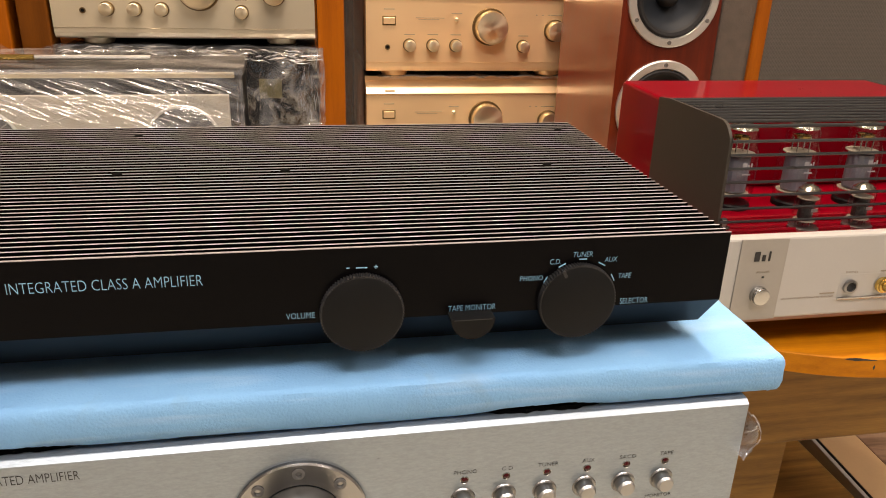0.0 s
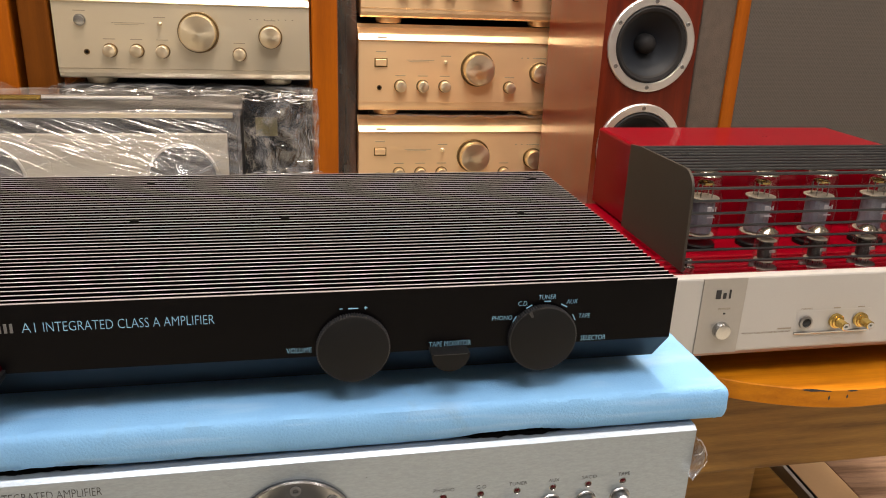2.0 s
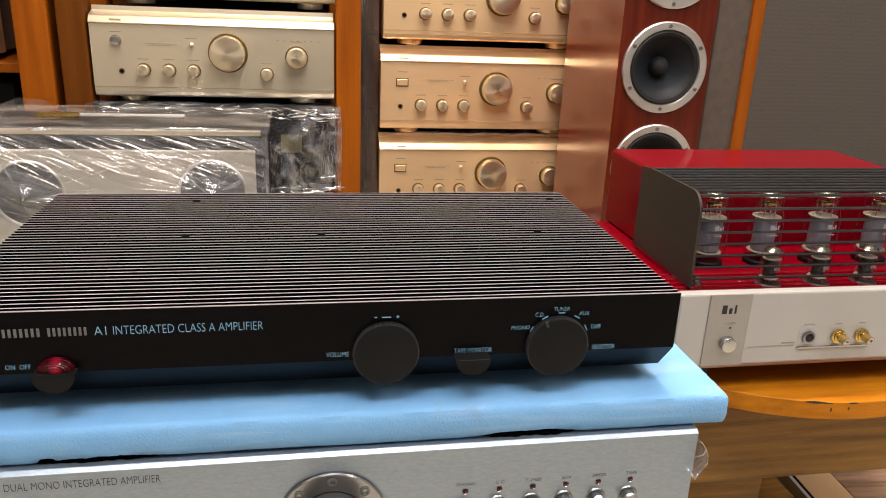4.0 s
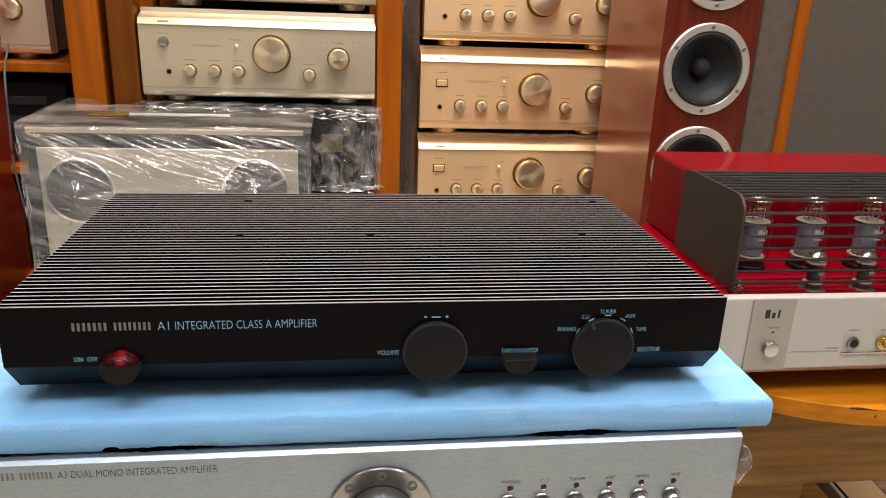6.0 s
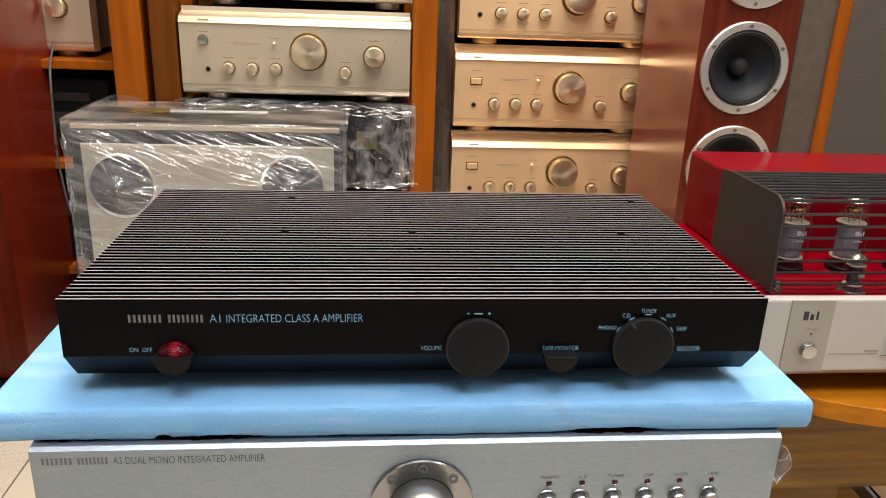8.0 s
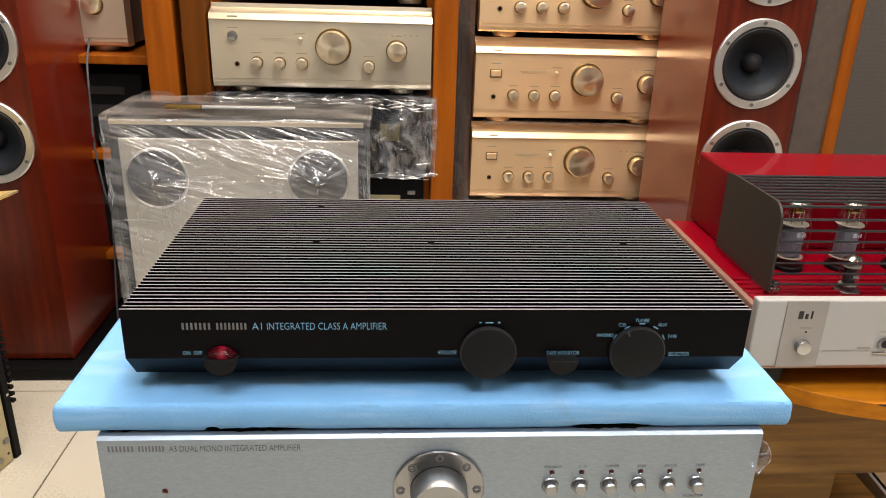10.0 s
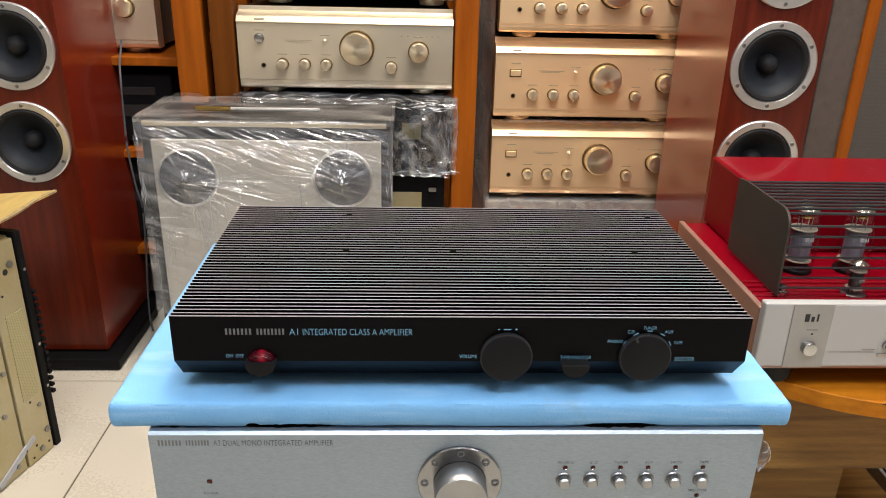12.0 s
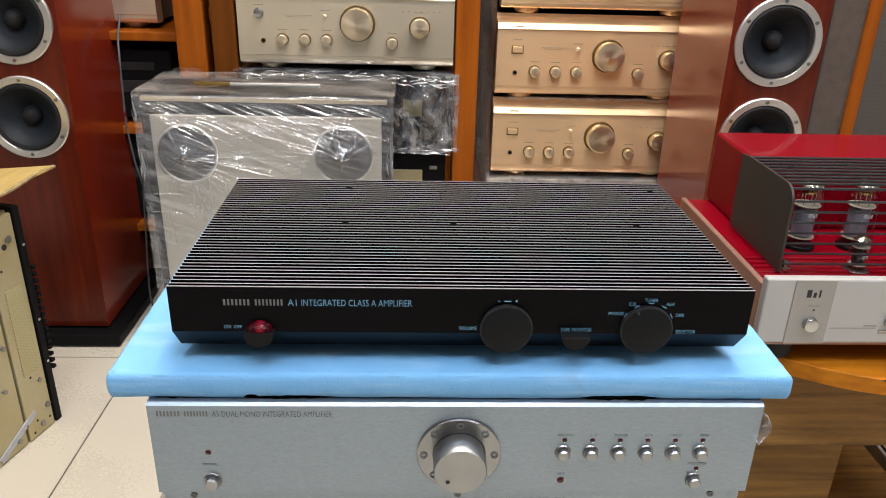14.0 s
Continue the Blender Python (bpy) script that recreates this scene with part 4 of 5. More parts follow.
def foam_mesh():
    """A sheet of foam with rounded, slightly torn edges."""
    x0, x1, y0, y1, z0, z1 = -0.048, 0.4525, -0.0125, 0.300, 0.5043, 0.526
    bm = bmesh.new()
    nx, ny = 300, 150
    half = (z1 - z0) / 2
    sect = [(-1.0, -0.75), (-0.96, -0.42), (-0.87, -0.08), (-0.66, 0.15), (-0.3, 0.28), (0.1, 0.30), (0.45, 0.26), (0.70, 0.16), (0.88, 0.0), (0.97, -0.25), (1.0, -0.60)]
    outline = [(x0 + (x1 - x0) * k / nx, y0, 0, -1) for k in range(nx)] + [(x1, y0 + (y1 - y0) * k / ny, 1, 0) for k in range(ny)]
    outline += [(x1 - (x1 - x0) * k / nx, y1, 0, 1) for k in range(nx)] + [(x0, y1 - (y1 - y0) * k / ny, -1, 0) for k in range(ny)]
    rad = 0.0035
    rings = [[] for _ in sect]
    for x, y, ax, ay in outline:
        cx, cy = min(max(x, x0 + rad), x1 - rad), min(max(y, y0 + rad), y1 - rad)
        v = Vector((x - cx, y - cy))
        n_ = v.normalized() if v.length > 1e-9 else Vector((ax, ay))
        bx, by = cx + n_.x * rad, cy + n_.y * rad
        rag = 0.0007 if x < x1 - 0.02 else 0.0011
        for k, (h, o) in enumerate(sect):
            tear = 0.5 * rag * noise.noise(Vector((bx * 60, by * 60, k * 0.8))) + (rag * noise.noise(Vector((bx * 300, by * 300, k))) if k < 2 else 0) + (0.0010 * noise.noise(Vector((3, by * 250, k * 0.9))) + (0.0028 if k < 6 else 0.0010) * noise.noise(Vector((5, by * 800, k * 1.3))) if n_.x > 0.5 else 0)
            off = o * 0.006 - 0.0018 + tear * (1.0 if k < 2 else 0.35)
            lift = 0.0011 * max(0, noise.noise(Vector((bx * 28, by * 28, 4)))) + 0.0007 * noise.noise(Vector((bx * 220, by * 220, 8))) if k == 0 else 0.0004 * noise.noise(Vector((bx * 60, by * 60, k)))
            if k < 4 and n_.y < -0.5:
                for c, w, hgt in ((0.084, 0.028, 0.0026), (0.054, 0.004, 0.0042), (0.325, 0.028, 0.0036), (0.15, 0.05, 0.0008), (0.0, 0.03, 0.0010)):
                    lift += hgt * math.exp(-(((bx - c) / w) ** 4)) * (0.85 + 0.25 * noise.noise(Vector((bx * 130, 3, 1))) + 0.3 * noise.noise(Vector((bx * 700, 3, 1)))) * (1.0, 0.95, 0.75, 0.3)[k]
            rings[k].append(bm.verts.new((bx + n_.x * off, by + n_.y * off, (z0 + z1) / 2 + h * half + max(lift, -0.0003))))
    m_ = len(outline)
    for a, b in zip(rings, rings[1:]):
        for k in range(m_):
            bm.faces.new((a[k], a[(k + 1) % m_], b[(k + 1) % m_], b[k]))
    for inset in (0.004, 0.010, 0.020, 0.045):
        last_ring = rings[-1]
        ring_ = []
        for v, (x, y, ax, ay) in zip(rings[len(sect) - 1], outline):
            px, py = min(max(v.co.x, x0 + rad + inset), x1 - rad - inset), min(max(v.co.y, y0 + rad + inset), y1 - rad - inset)
            dent = 0.0007 * noise.noise(Vector((px * 30, py * 45, 2))) + 0.0004 * noise.noise(Vector((px * 110, py * 110, 6))) - 0.0002
            ring_.append(bm.verts.new((px, py, z1 + dent)))
        for k in range(m_):
            bm.faces.new((last_ring[k], last_ring[(k + 1) % m_], ring_[(k + 1) % m_], ring_[k]))
        rings.append(ring_)
    bm.faces.new(rings[-1]), bm.faces.new(rings[0][::-1])
    bmesh.ops.remove_doubles(bm, verts=bm.verts[:], dist=1e-5)
    bmesh.ops.recalc_face_normals(bm, faces=bm.faces[:])
    return bm


foam = tagged(part("foam_sheet", foam_mesh(), FOAM, smooth=True), "pale blue foam sheet lying between two amplifiers", "foam sheet")

# Black sheet added to darken the shaded gap under the foam.
under = bmesh.new()
row0, row1, row2, row3 = [], [], [], []
for k in range(226):
    x = -0.016 + 0.442 * k / 225
    y = -0.0060 - 0.0006 * max(0.0, noise.noise(Vector((x * 60, 1, 2)))) - 0.0003 * noise.noise(Vector((x * 400, 4, 2)))
    for c, w, out in ((0.076, 0.034, 0.0042), (0.325, 0.030, 0.0052), (-0.004, 0.030, 0.0030)):
        y -= out * math.exp(-(((x - c) / w) ** 4)) * (0.8 + 0.5 * noise.noise(Vector((x * 160, 9, 2))))
    row0.append(under.verts.new((x, y, 0.5041)))
    row1.append(under.verts.new((x, y + 0.0003, 0.5045 + max(0.0, 0.5 * (-0.0066 - y)))))
    row2.append(under.verts.new((x, 0.004, 0.5048)))
    row3.append(under.verts.new((x, 0.29, 0.5048)))
for k in range(225):
    for a_, b_ in ((row0, row1), (row1, row2), (row2, row3)):
        under.faces.new((a_[k], a_[k + 1], b_[k + 1], b_[k]))
tagged(part("underlay", under, BLACK_MATT), "ragged black sheet added for the shaded gap below the foam", "underlay")

# ---- the black amplifier ----
amp = thing("black_amplifier", "black class A amplifier with a finned heatsink top", "amplifier", (0, 0, 0))
AW, AD, AZ = 0.415, 0.240, 0.590
prof = [(0, AZ), (0, 0.5545), (0.016, 0.535), (0.019, 0.535), (0.0025, 0.556), (0.0025, AZ)]
part("front_panel", extruded(prof, 0, AW), BLACK, amp, "black front panel with blue lettering")
part("front_edge", box(0.0, AW, -0.0002, 0.0009, AZ + 0.0001, AZ + 0.0004), FIN_GLINT, amp, "top edge painted pale as a glint")
part("body", extruded([(0.0026, 0.5685), (0.0026, 0.5565), (0.0195, 0.5352), (AD, 0.5352), (AD, 0.5685)], 0.002, AW - 0.002), BLACK_MATT, amp)
NFIN, PITCH = 42, 0.00562
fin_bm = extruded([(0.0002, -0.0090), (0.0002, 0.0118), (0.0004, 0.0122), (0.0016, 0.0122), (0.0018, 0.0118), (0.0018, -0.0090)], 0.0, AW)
# Upward faces get the painted reflection, the sides stay black.
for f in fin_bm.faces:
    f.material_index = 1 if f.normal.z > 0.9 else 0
first_fin = part("fin", fin_bm, (FIN, FIN_GLINT), amp)
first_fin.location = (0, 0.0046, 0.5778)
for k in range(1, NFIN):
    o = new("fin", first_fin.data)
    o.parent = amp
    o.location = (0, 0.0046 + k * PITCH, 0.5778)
for fx, fy in ((0.109, 0.2134), (0.399, 0.2134), (0.113, 0.1235), (0.2045, 0.1235), (0.362, 0.1235)):
    part("screw", turned([(0.0027, 0.0085), (0.0027, 0.0124), (0.0020, 0.0126), (0, 0.0126)], 18, at=(fx, fy, 0.5778), axis="Z"), BLACK_MATT, amp)
for fx in (0.03, AW - 0.03):
    for fy in (0.05, AD - 0.03):
        part("foot", turned([(0, 0.5257), (0.012, 0.5257), (0.012, 0.5355), (0, 0.5355)], 20, at=(fx, fy, 0), axis="Z"), RUBBER, amp)
KZ, KL = 0.5595, 0.0050
for cx, name in ((0.2378, "volume_knob"), (0.3392, "selector_knob")):
    kb = part(name, turned([(0, KL), (0.0176, KL), (0.0181, KL - 0.0003), (0.0181, KL - 0.0020)], 72, at=(cx, 0, KZ)), KNOB_BLACK, amp, smooth=True)
    grip = bmesh.new()
    teeth = 80
    ring = [[], []]
    for k in range(teeth * 2):
        r = 0.0190 if k % 2 else 0.0182
        a = math.pi * k / teeth
        for j, yy in enumerate((-(KL - 0.0006), -0.0003)):
            ring[j].append(grip.verts.new((cx + r * math.cos(a), yy, KZ + r * math.sin(a))))
    for k in range(teeth * 2):
        grip.faces.new((ring[0][k], ring[0][(k + 1) % (teeth * 2)], ring[1][(k + 1) % (teeth * 2)], ring[1][k]))
    grip.faces.new(ring[0])
    bmesh.ops.recalc_face_normals(grip, faces=grip.faces[:])
    part("grip", grip, KNURL, kb, "finely knurled rim")
tip = part("pointer", box(-0.0008, 0.0008, -KL - 0.0002, -KL + 0.003, 0.0150, 0.0186, 0.0003), KNURL, amp)
tip.matrix_basis = pose(0.3392, 0, KZ, 0, -28, 0)


def half_disc(cx, z, r, y0, y1, upper):
    bm = bmesh.new()
    sgn = 1 if upper else -1
    rim = [(cx + r * math.cos(math.pi * k / 20), z + sgn * r * math.sin(math.pi * k / 20)) for k in range(21)]
    f = [bm.verts.new((x, y0, w)) for x, w in rim]
    b = [bm.verts.new((x, y1, w)) for x, w in rim]
    bm.faces.new(f), bm.faces.new(b)
    for k in range(21):
        q = (k + 1) % 21
        bm.faces.new((f[k], f[q], b[q], b[k]))
    bmesh.ops.recalc_face_normals(bm, faces=bm.faces[:])
    return bm


part("tape_monitor_button", half_disc(0.2878, 0.5562, 0.0102, -0.009, 0.016, False), KNOB_BLACK, amp)
bars([(0.2790, 0.2966, 0.5558, 0.5561)], -0.0090, KNURL, amp, "button_edge")
part("power_button", half_disc(0.0622, 0.5568, 0.0108, -0.008, 0.016, False), KNOB_BLACK, amp)
lens = bmesh.new()
rings = []
for k in range(13):
    u = k / 12
    r, d = 0.0094 * math.cos(u * 1.2), 0.0012 + 0.0045 * math.sin(u * 1.5) + (0.0004 if k % 2 else 0)
    rings.append([lens.verts.new((0.0622 + r * math.cos(math.pi * j / 24), -d, 0.5570 + 0.72 * r * math.sin(math.pi * j / 24))) for j in range(25)])
base_ring = [lens.verts.new((v.co.x, 0.001, v.co.z)) for v in rings[0]]
for a_, b_ in zip([base_ring] + rings, rings):
    for j in range(24):
        lens.faces.new((a_[j], a_[j + 1], b_[j + 1], b_[j]))
lens.faces.new(rings[-1])
lens.faces.new([q[0] for q in [base_ring] + rings] + [q[-1] for q in rings[::-1]] + [base_ring[-1]])
bmesh.ops.recalc_face_normals(lens, faces=lens.faces[:])
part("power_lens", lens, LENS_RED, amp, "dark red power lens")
for x0, x1, count in ((0.0380, 0.0575, 7), (0.0600, 0.0805, 8)):
    step = (x1 - x0) / count
    bars([(x0 + step * k, x0 + step * (k + 0.50), 0.5758, 0.5805) for k in range(count)], 0, PRINT_BAR, amp, "brand_bar")
lettering("A1", 0.0830, 0.0890, 0.5757, 0.5806, 0, PRINT_BLUE, amp)
lettering("INTEGRATED CLASS A AMPLIFIER", 0.0925, 0.1700, 0.5757, 0.5806, 0, PRINT_BLUE, amp)
lettering("ON  OFF", 0.0370, 0.0495, 0.5573, 0.5599, 0, PRINT_BLUE, amp)
lettering("VOLUME", 0.2042, 0.2168, 0.5571, 0.5599, 0, PRINT_BLUE, amp)
lettering("TAPE MONITOR", 0.2777, 0.3003, 0.5564, 0.5592, 0, PRINT_BLUE, amp)
lettering("PHONO", 0.3112, 0.3221, 0.5700, 0.5724, 0, PRINT_BLUE, amp, slant=0.1)
lettering("C.D.", 0.3250, 0.3304, 0.5778, 0.5803, 0, PRINT_BLUE, amp, slant=0.1)
lettering("TUNER", 0.3360, 0.3457, 0.5809, 0.5834, 0, PRINT_BLUE, amp, slant=0.1)
lettering("AUX", 0.3520, 0.3580, 0.5778, 0.5803, 0, PRINT_BLUE, amp, slant=0.1)
lettering("TAPE", 0.3596, 0.3660, 0.5690, 0.5715, 0, PRINT_BLUE, amp, slant=0.1)
lettering("SELECTOR", 0.3622, 0.3766, 0.5553, 0.5581, 0, PRINT_BLUE, amp)
for x0, x1, z0, z1 in ((0.2354, 0.2405, 0.5803, 0.5808), (0.2311, 0.2326, 0.5804, 0.5808), (0.2435, 0.2452, 0.5804, 0.5808), (0.2441, 0.2445, 0.5798, 0.5815)):
    bars([(x0, x1, z0, z1)], 0, PRINT_BLUE, amp)
for mx, mz, turn in ((0.3236, 0.5700, 62), (0.3312, 0.5770, 28), (0.3412, 0.5797, 0), (0.3508, 0.5768, -28), (0.3570, 0.5696, -62)):
    mk = part("marking", box(-0.0019, 0.0019, -0.0003, 0.0001, -0.00025, 0.00025), PRINT_BLUE, amp)
    mk.matrix_basis = pose(mx, 0, mz, 0, -turn, 0)

# ---- wrapped things in front of the rack ----
deck = thing("tape_deck", "tall silver tape deck wrapped in clear stretch film", "tape deck", (-0.325, 0.89, 0.0))
part("body", box(0, 0.452, 0.012, 0.19, 0.09, 0.520, 0.003), DARK, deck)
part("face", box(0.018, 0.436, 0.004, 0.0118, 0.10, 0.488, 0.002), DECK, deck)
part("top_trim", box(0.006, 0.446, 0.003, 0.0118, 0.513, 0.521, 0.001), CHAMP, deck, "pale metal trim strip")
part("base", box(0.03, 0.42, 0.02, 0.18, 0.0, 0.0898), DARK, deck)
DIALS = ((0.079, 0.416), (0.365, 0.417))
for dx, dz in DIALS:
    hub = part("reel_hub", turned([(0.056, -0.004), (0.056, -0.001), (0.0545, 0.0), (0.0525, -0.001), (0.0515, -0.003)], 56, at=(dx, 0, dz)), RING, deck, smooth=True)
    part("hub_disc", turned([(0.0515, -0.003), (0.02, -0.0025), (0.0, -0.0025)], 56, at=(dx, 0, dz)), HUB, hub, smooth=True)
    part("spindle", turned([(0.0075, -0.002), (0.0075, 0.014), (0.0055, 0.019), (0.003, 0.027), (0, 0.028)], 24, at=(dx, 0, dz)), STEEL, hub, smooth=True)
part("lever", rod([(0.115, 0.002, 0.262), (0.118, -0.008, 0.268), (0.126, -0.010, 0.288), (0.136, -0.004, 0.296)], 0.003, 8), DARK, deck)


def film_height(x, z):
    """How far the film stands off the face: stretched over both spindles."""
    h = 0.006
    for dx, dz in DIALS:
        d = math.hypot(x - dx, z - dz)
        h = max(h, 0.031 * math.exp(-d / 0.035))
    return h


def front_film():
    bm = bmesh.new()
    nx, nz = 110, 100
    grid = []
    for i in range(nx + 1):
        col = []
        for j in range(nz + 1):
            x, z = -0.006 + 0.464 * i / nx, 0.095 + 0.432 * j / nz
            y = 0.002 - film_height(x, z)
            for dx, dz in DIALS:
                d = math.hypot(x - dx, z - dz)
                a = math.atan2(z - dz, x - dx)
                y -= 0.0012 * math.exp(-d / 0.08) * math.sin(a * 23 + 3 * noise.noise(Vector((a * 2, d * 20, 1))))
            y -= 0.003 * noise.noise(Vector((x * 18, z * 60 + x * 25, 2))) + 0.0010 * noise.noise(Vector((x * 40 + z * 20, z * 60, 5)))
            if z < 0.36:
                y -= 0.0015 * noise.noise(Vector((x * 50, z * 4, 9)))
            col.append(bm.verts.new((x, min(y, 0.001), z)))
        grid.append(col)
    for i in range(nx):
        for j in range(nz):
            bm.faces.new((grid[i][j], grid[i + 1][j], grid[i + 1][j + 1], grid[i][j + 1]))
    return bm


part("film_front", front_film(), FILM, deck, "clear film stretched over the face", smooth=True)


def fold(bm, x0, z0, x1, z1, w, bow=0.0, flat=None):
    """One thin crease of film between two places on the face, glint painted pale."""
    steps = 7
    last = None
    dx, dz = x1 - x0, z1 - z0
    n_ = math.hypot(dx, dz) or 1
    for k in range(steps + 1):
        u = k / steps
        x, z = x0 + dx * u - dz * bow * math.sin(math.pi * u), z0 + dz * u + dx * bow * math.sin(math.pi * u)
        half = w * (0.15 + math.sin(math.pi * min(1, max(0, u))) ** 0.6) / 2
        y = -film_height(x, z) - 0.003 if flat is None else flat
        ox, oz = -dz / n_ * half, dx / n_ * half
        row = [bm.verts.new((x + ox, y, z + oz)), bm.verts.new((x, y - w * 0.6, z)), bm.verts.new((x - ox, y, z - oz))]
        if last:
            for j in range(2):
                bm.faces.new((last[j], last[j + 1], row[j + 1], row[j]))
        last = row


rnd = random.Random(7)
folds = bmesh.new()


def rays(count, cx, cz, a0, a1, r_in, r_out, w0, w1):
    """Creases that run out from a spindle."""
    for _ in range(count):
        a = radians(rnd.uniform(a0, a1))
        r0 = rnd.uniform(*r_in)
        r1 = r0 + rnd.uniform(*r_out)
        x1 = cx + r1 * math.cos(a)
        if -0.002 < x1 < 0.455 and cz + r1 * math.sin(a) < 0.522:
            fold(folds, cx + r0 * math.cos(a), cz + r0 * math.sin(a), x1, cz + r1 * math.sin(a), rnd.uniform(w0, w1), rnd.uniform(-0.02, 0.02))


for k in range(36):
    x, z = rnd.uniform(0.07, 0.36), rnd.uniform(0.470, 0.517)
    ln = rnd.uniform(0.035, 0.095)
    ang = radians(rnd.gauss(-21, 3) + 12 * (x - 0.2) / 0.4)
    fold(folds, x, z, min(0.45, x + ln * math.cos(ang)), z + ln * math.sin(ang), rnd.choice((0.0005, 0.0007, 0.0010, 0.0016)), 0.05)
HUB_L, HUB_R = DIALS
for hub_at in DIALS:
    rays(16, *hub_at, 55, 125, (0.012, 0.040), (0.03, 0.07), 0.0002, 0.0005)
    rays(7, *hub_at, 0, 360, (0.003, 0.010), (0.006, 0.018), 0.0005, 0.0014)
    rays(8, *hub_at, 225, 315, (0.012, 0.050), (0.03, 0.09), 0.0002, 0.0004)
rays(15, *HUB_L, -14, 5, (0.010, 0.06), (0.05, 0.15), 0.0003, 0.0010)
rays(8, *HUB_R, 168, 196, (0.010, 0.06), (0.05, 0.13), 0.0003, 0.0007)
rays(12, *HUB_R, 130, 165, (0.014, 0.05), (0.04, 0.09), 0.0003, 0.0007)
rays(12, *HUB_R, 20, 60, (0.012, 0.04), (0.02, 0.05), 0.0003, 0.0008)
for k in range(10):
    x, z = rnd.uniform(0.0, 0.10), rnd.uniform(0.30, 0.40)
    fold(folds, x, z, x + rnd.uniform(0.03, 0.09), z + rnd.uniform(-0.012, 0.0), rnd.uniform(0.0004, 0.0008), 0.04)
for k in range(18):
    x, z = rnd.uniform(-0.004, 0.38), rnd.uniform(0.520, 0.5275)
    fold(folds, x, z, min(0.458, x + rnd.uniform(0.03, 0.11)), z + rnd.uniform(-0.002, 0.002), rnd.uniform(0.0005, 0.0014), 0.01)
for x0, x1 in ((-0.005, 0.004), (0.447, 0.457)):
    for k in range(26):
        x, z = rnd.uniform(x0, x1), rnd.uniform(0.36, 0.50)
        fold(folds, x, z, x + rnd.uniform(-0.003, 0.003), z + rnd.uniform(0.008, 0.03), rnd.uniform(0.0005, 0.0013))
tagged(part("film_folds", folds, CREASE_GLINT, deck, "film creases with pale glints painted in"), kind="stuff")
# Wider faint strips paint the soft sheen of the pulled film.
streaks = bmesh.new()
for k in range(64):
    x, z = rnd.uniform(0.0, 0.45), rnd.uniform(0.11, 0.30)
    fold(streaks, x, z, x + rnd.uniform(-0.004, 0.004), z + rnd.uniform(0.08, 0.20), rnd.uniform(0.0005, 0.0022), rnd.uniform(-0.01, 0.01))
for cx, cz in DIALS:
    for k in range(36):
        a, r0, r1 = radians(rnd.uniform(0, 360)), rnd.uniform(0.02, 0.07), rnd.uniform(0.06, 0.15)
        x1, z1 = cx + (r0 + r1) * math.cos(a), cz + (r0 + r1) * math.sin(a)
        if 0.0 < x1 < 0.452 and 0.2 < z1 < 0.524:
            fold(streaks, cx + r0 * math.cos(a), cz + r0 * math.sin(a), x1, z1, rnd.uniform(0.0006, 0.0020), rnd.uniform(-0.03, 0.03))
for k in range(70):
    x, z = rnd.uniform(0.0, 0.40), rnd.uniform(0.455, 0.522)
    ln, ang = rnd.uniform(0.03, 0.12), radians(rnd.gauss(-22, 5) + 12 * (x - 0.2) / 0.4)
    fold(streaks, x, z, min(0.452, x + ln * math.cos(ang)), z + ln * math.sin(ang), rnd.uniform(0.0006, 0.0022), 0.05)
tagged(part("film_streak_glint", streaks, STREAK_GLINT, deck, "faint film streaks with a pale sheen painted in"), kind="stuff")


def crumpled(x0, x1, y0, y1, z0, z1, amp_, freq, n=40):
    """Film pulled loosely over a box: front, top and both sides."""
    bm = bmesh.new()
    def sheet(fn, nu, nv):
        g = [[bm.verts.new(fn(i / nu, j / nv)) for j in range(nv + 1)] for i in range(nu + 1)]
        for i in range(nu):
            for j in range(nv):
                bm.faces.new((g[i][j], g[i + 1][j], g[i + 1][j + 1], g[i][j + 1]))
    def rough(p):
        v = Vector(p)
        w = Vector((v.x * freq, v.y * freq, v.z * freq * 0.75 + v.x * freq * 0.3))
        d = noise.noise_vector(w) * amp_ + noise.noise_vector(w * 3.1) * amp_ * 0.35
        return v + d
    lx, ly, lz = x1 - x0, y1 - y0, z1 - z0
    sheet(lambda u, v: rough((x0 + u * lx, y0, z0 + v * lz)), n * 2, n)
    sheet(lambda u, v: rough((x0 + u * lx, y0 + v * ly, z1)), n * 2, n)
    sheet(lambda u, v: rough((x0, y0 + u * ly, z0 + v * lz)), n, n)
    sheet(lambda u, v: rough((x1, y0 + u * ly, z0 + v * lz)), n, n)
    bmesh.ops.remove_doubles(bm, verts=bm.verts[:], dist=1e-5)
    return bm


top_film = crumpled(-0.008, 0.460, 0.0, 0.20, 0.519, 0.5290, 0.0018, 20, 30)
part("film_top", top_film, FILM_DARK, deck, "loose film folded over the top", smooth=True)
ear = bmesh.new()
pts = [(0.0, 0.0, 0.526), (0.02, 0.02, 0.545), (0.05, 0.10, 0.556), (0.075, 0.15, 0.545), (0.09, 0.17, 0.528)]
low = [(0.0, 0.0, 0.522), (0.02, 0.05, 0.523), (0.05, 0.12, 0.524), (0.075, 0.16, 0.524), (0.09, 0.17, 0.524)]
a_, b_ = [ear.verts.new(p) for p in pts], [ear.verts.new(p) for p in low]
for k in range(4):
    ear.faces.new((a_[k], a_[k + 1], b_[k + 1], b_[k]))
part("film_ear", ear, FILM_DARK, deck, "film standing up at the corner", smooth=True)

pen = thing("slim_rod", "slim silver rod with a gold cap on the film", "rod", (-0.325, 0.89, 0.0))
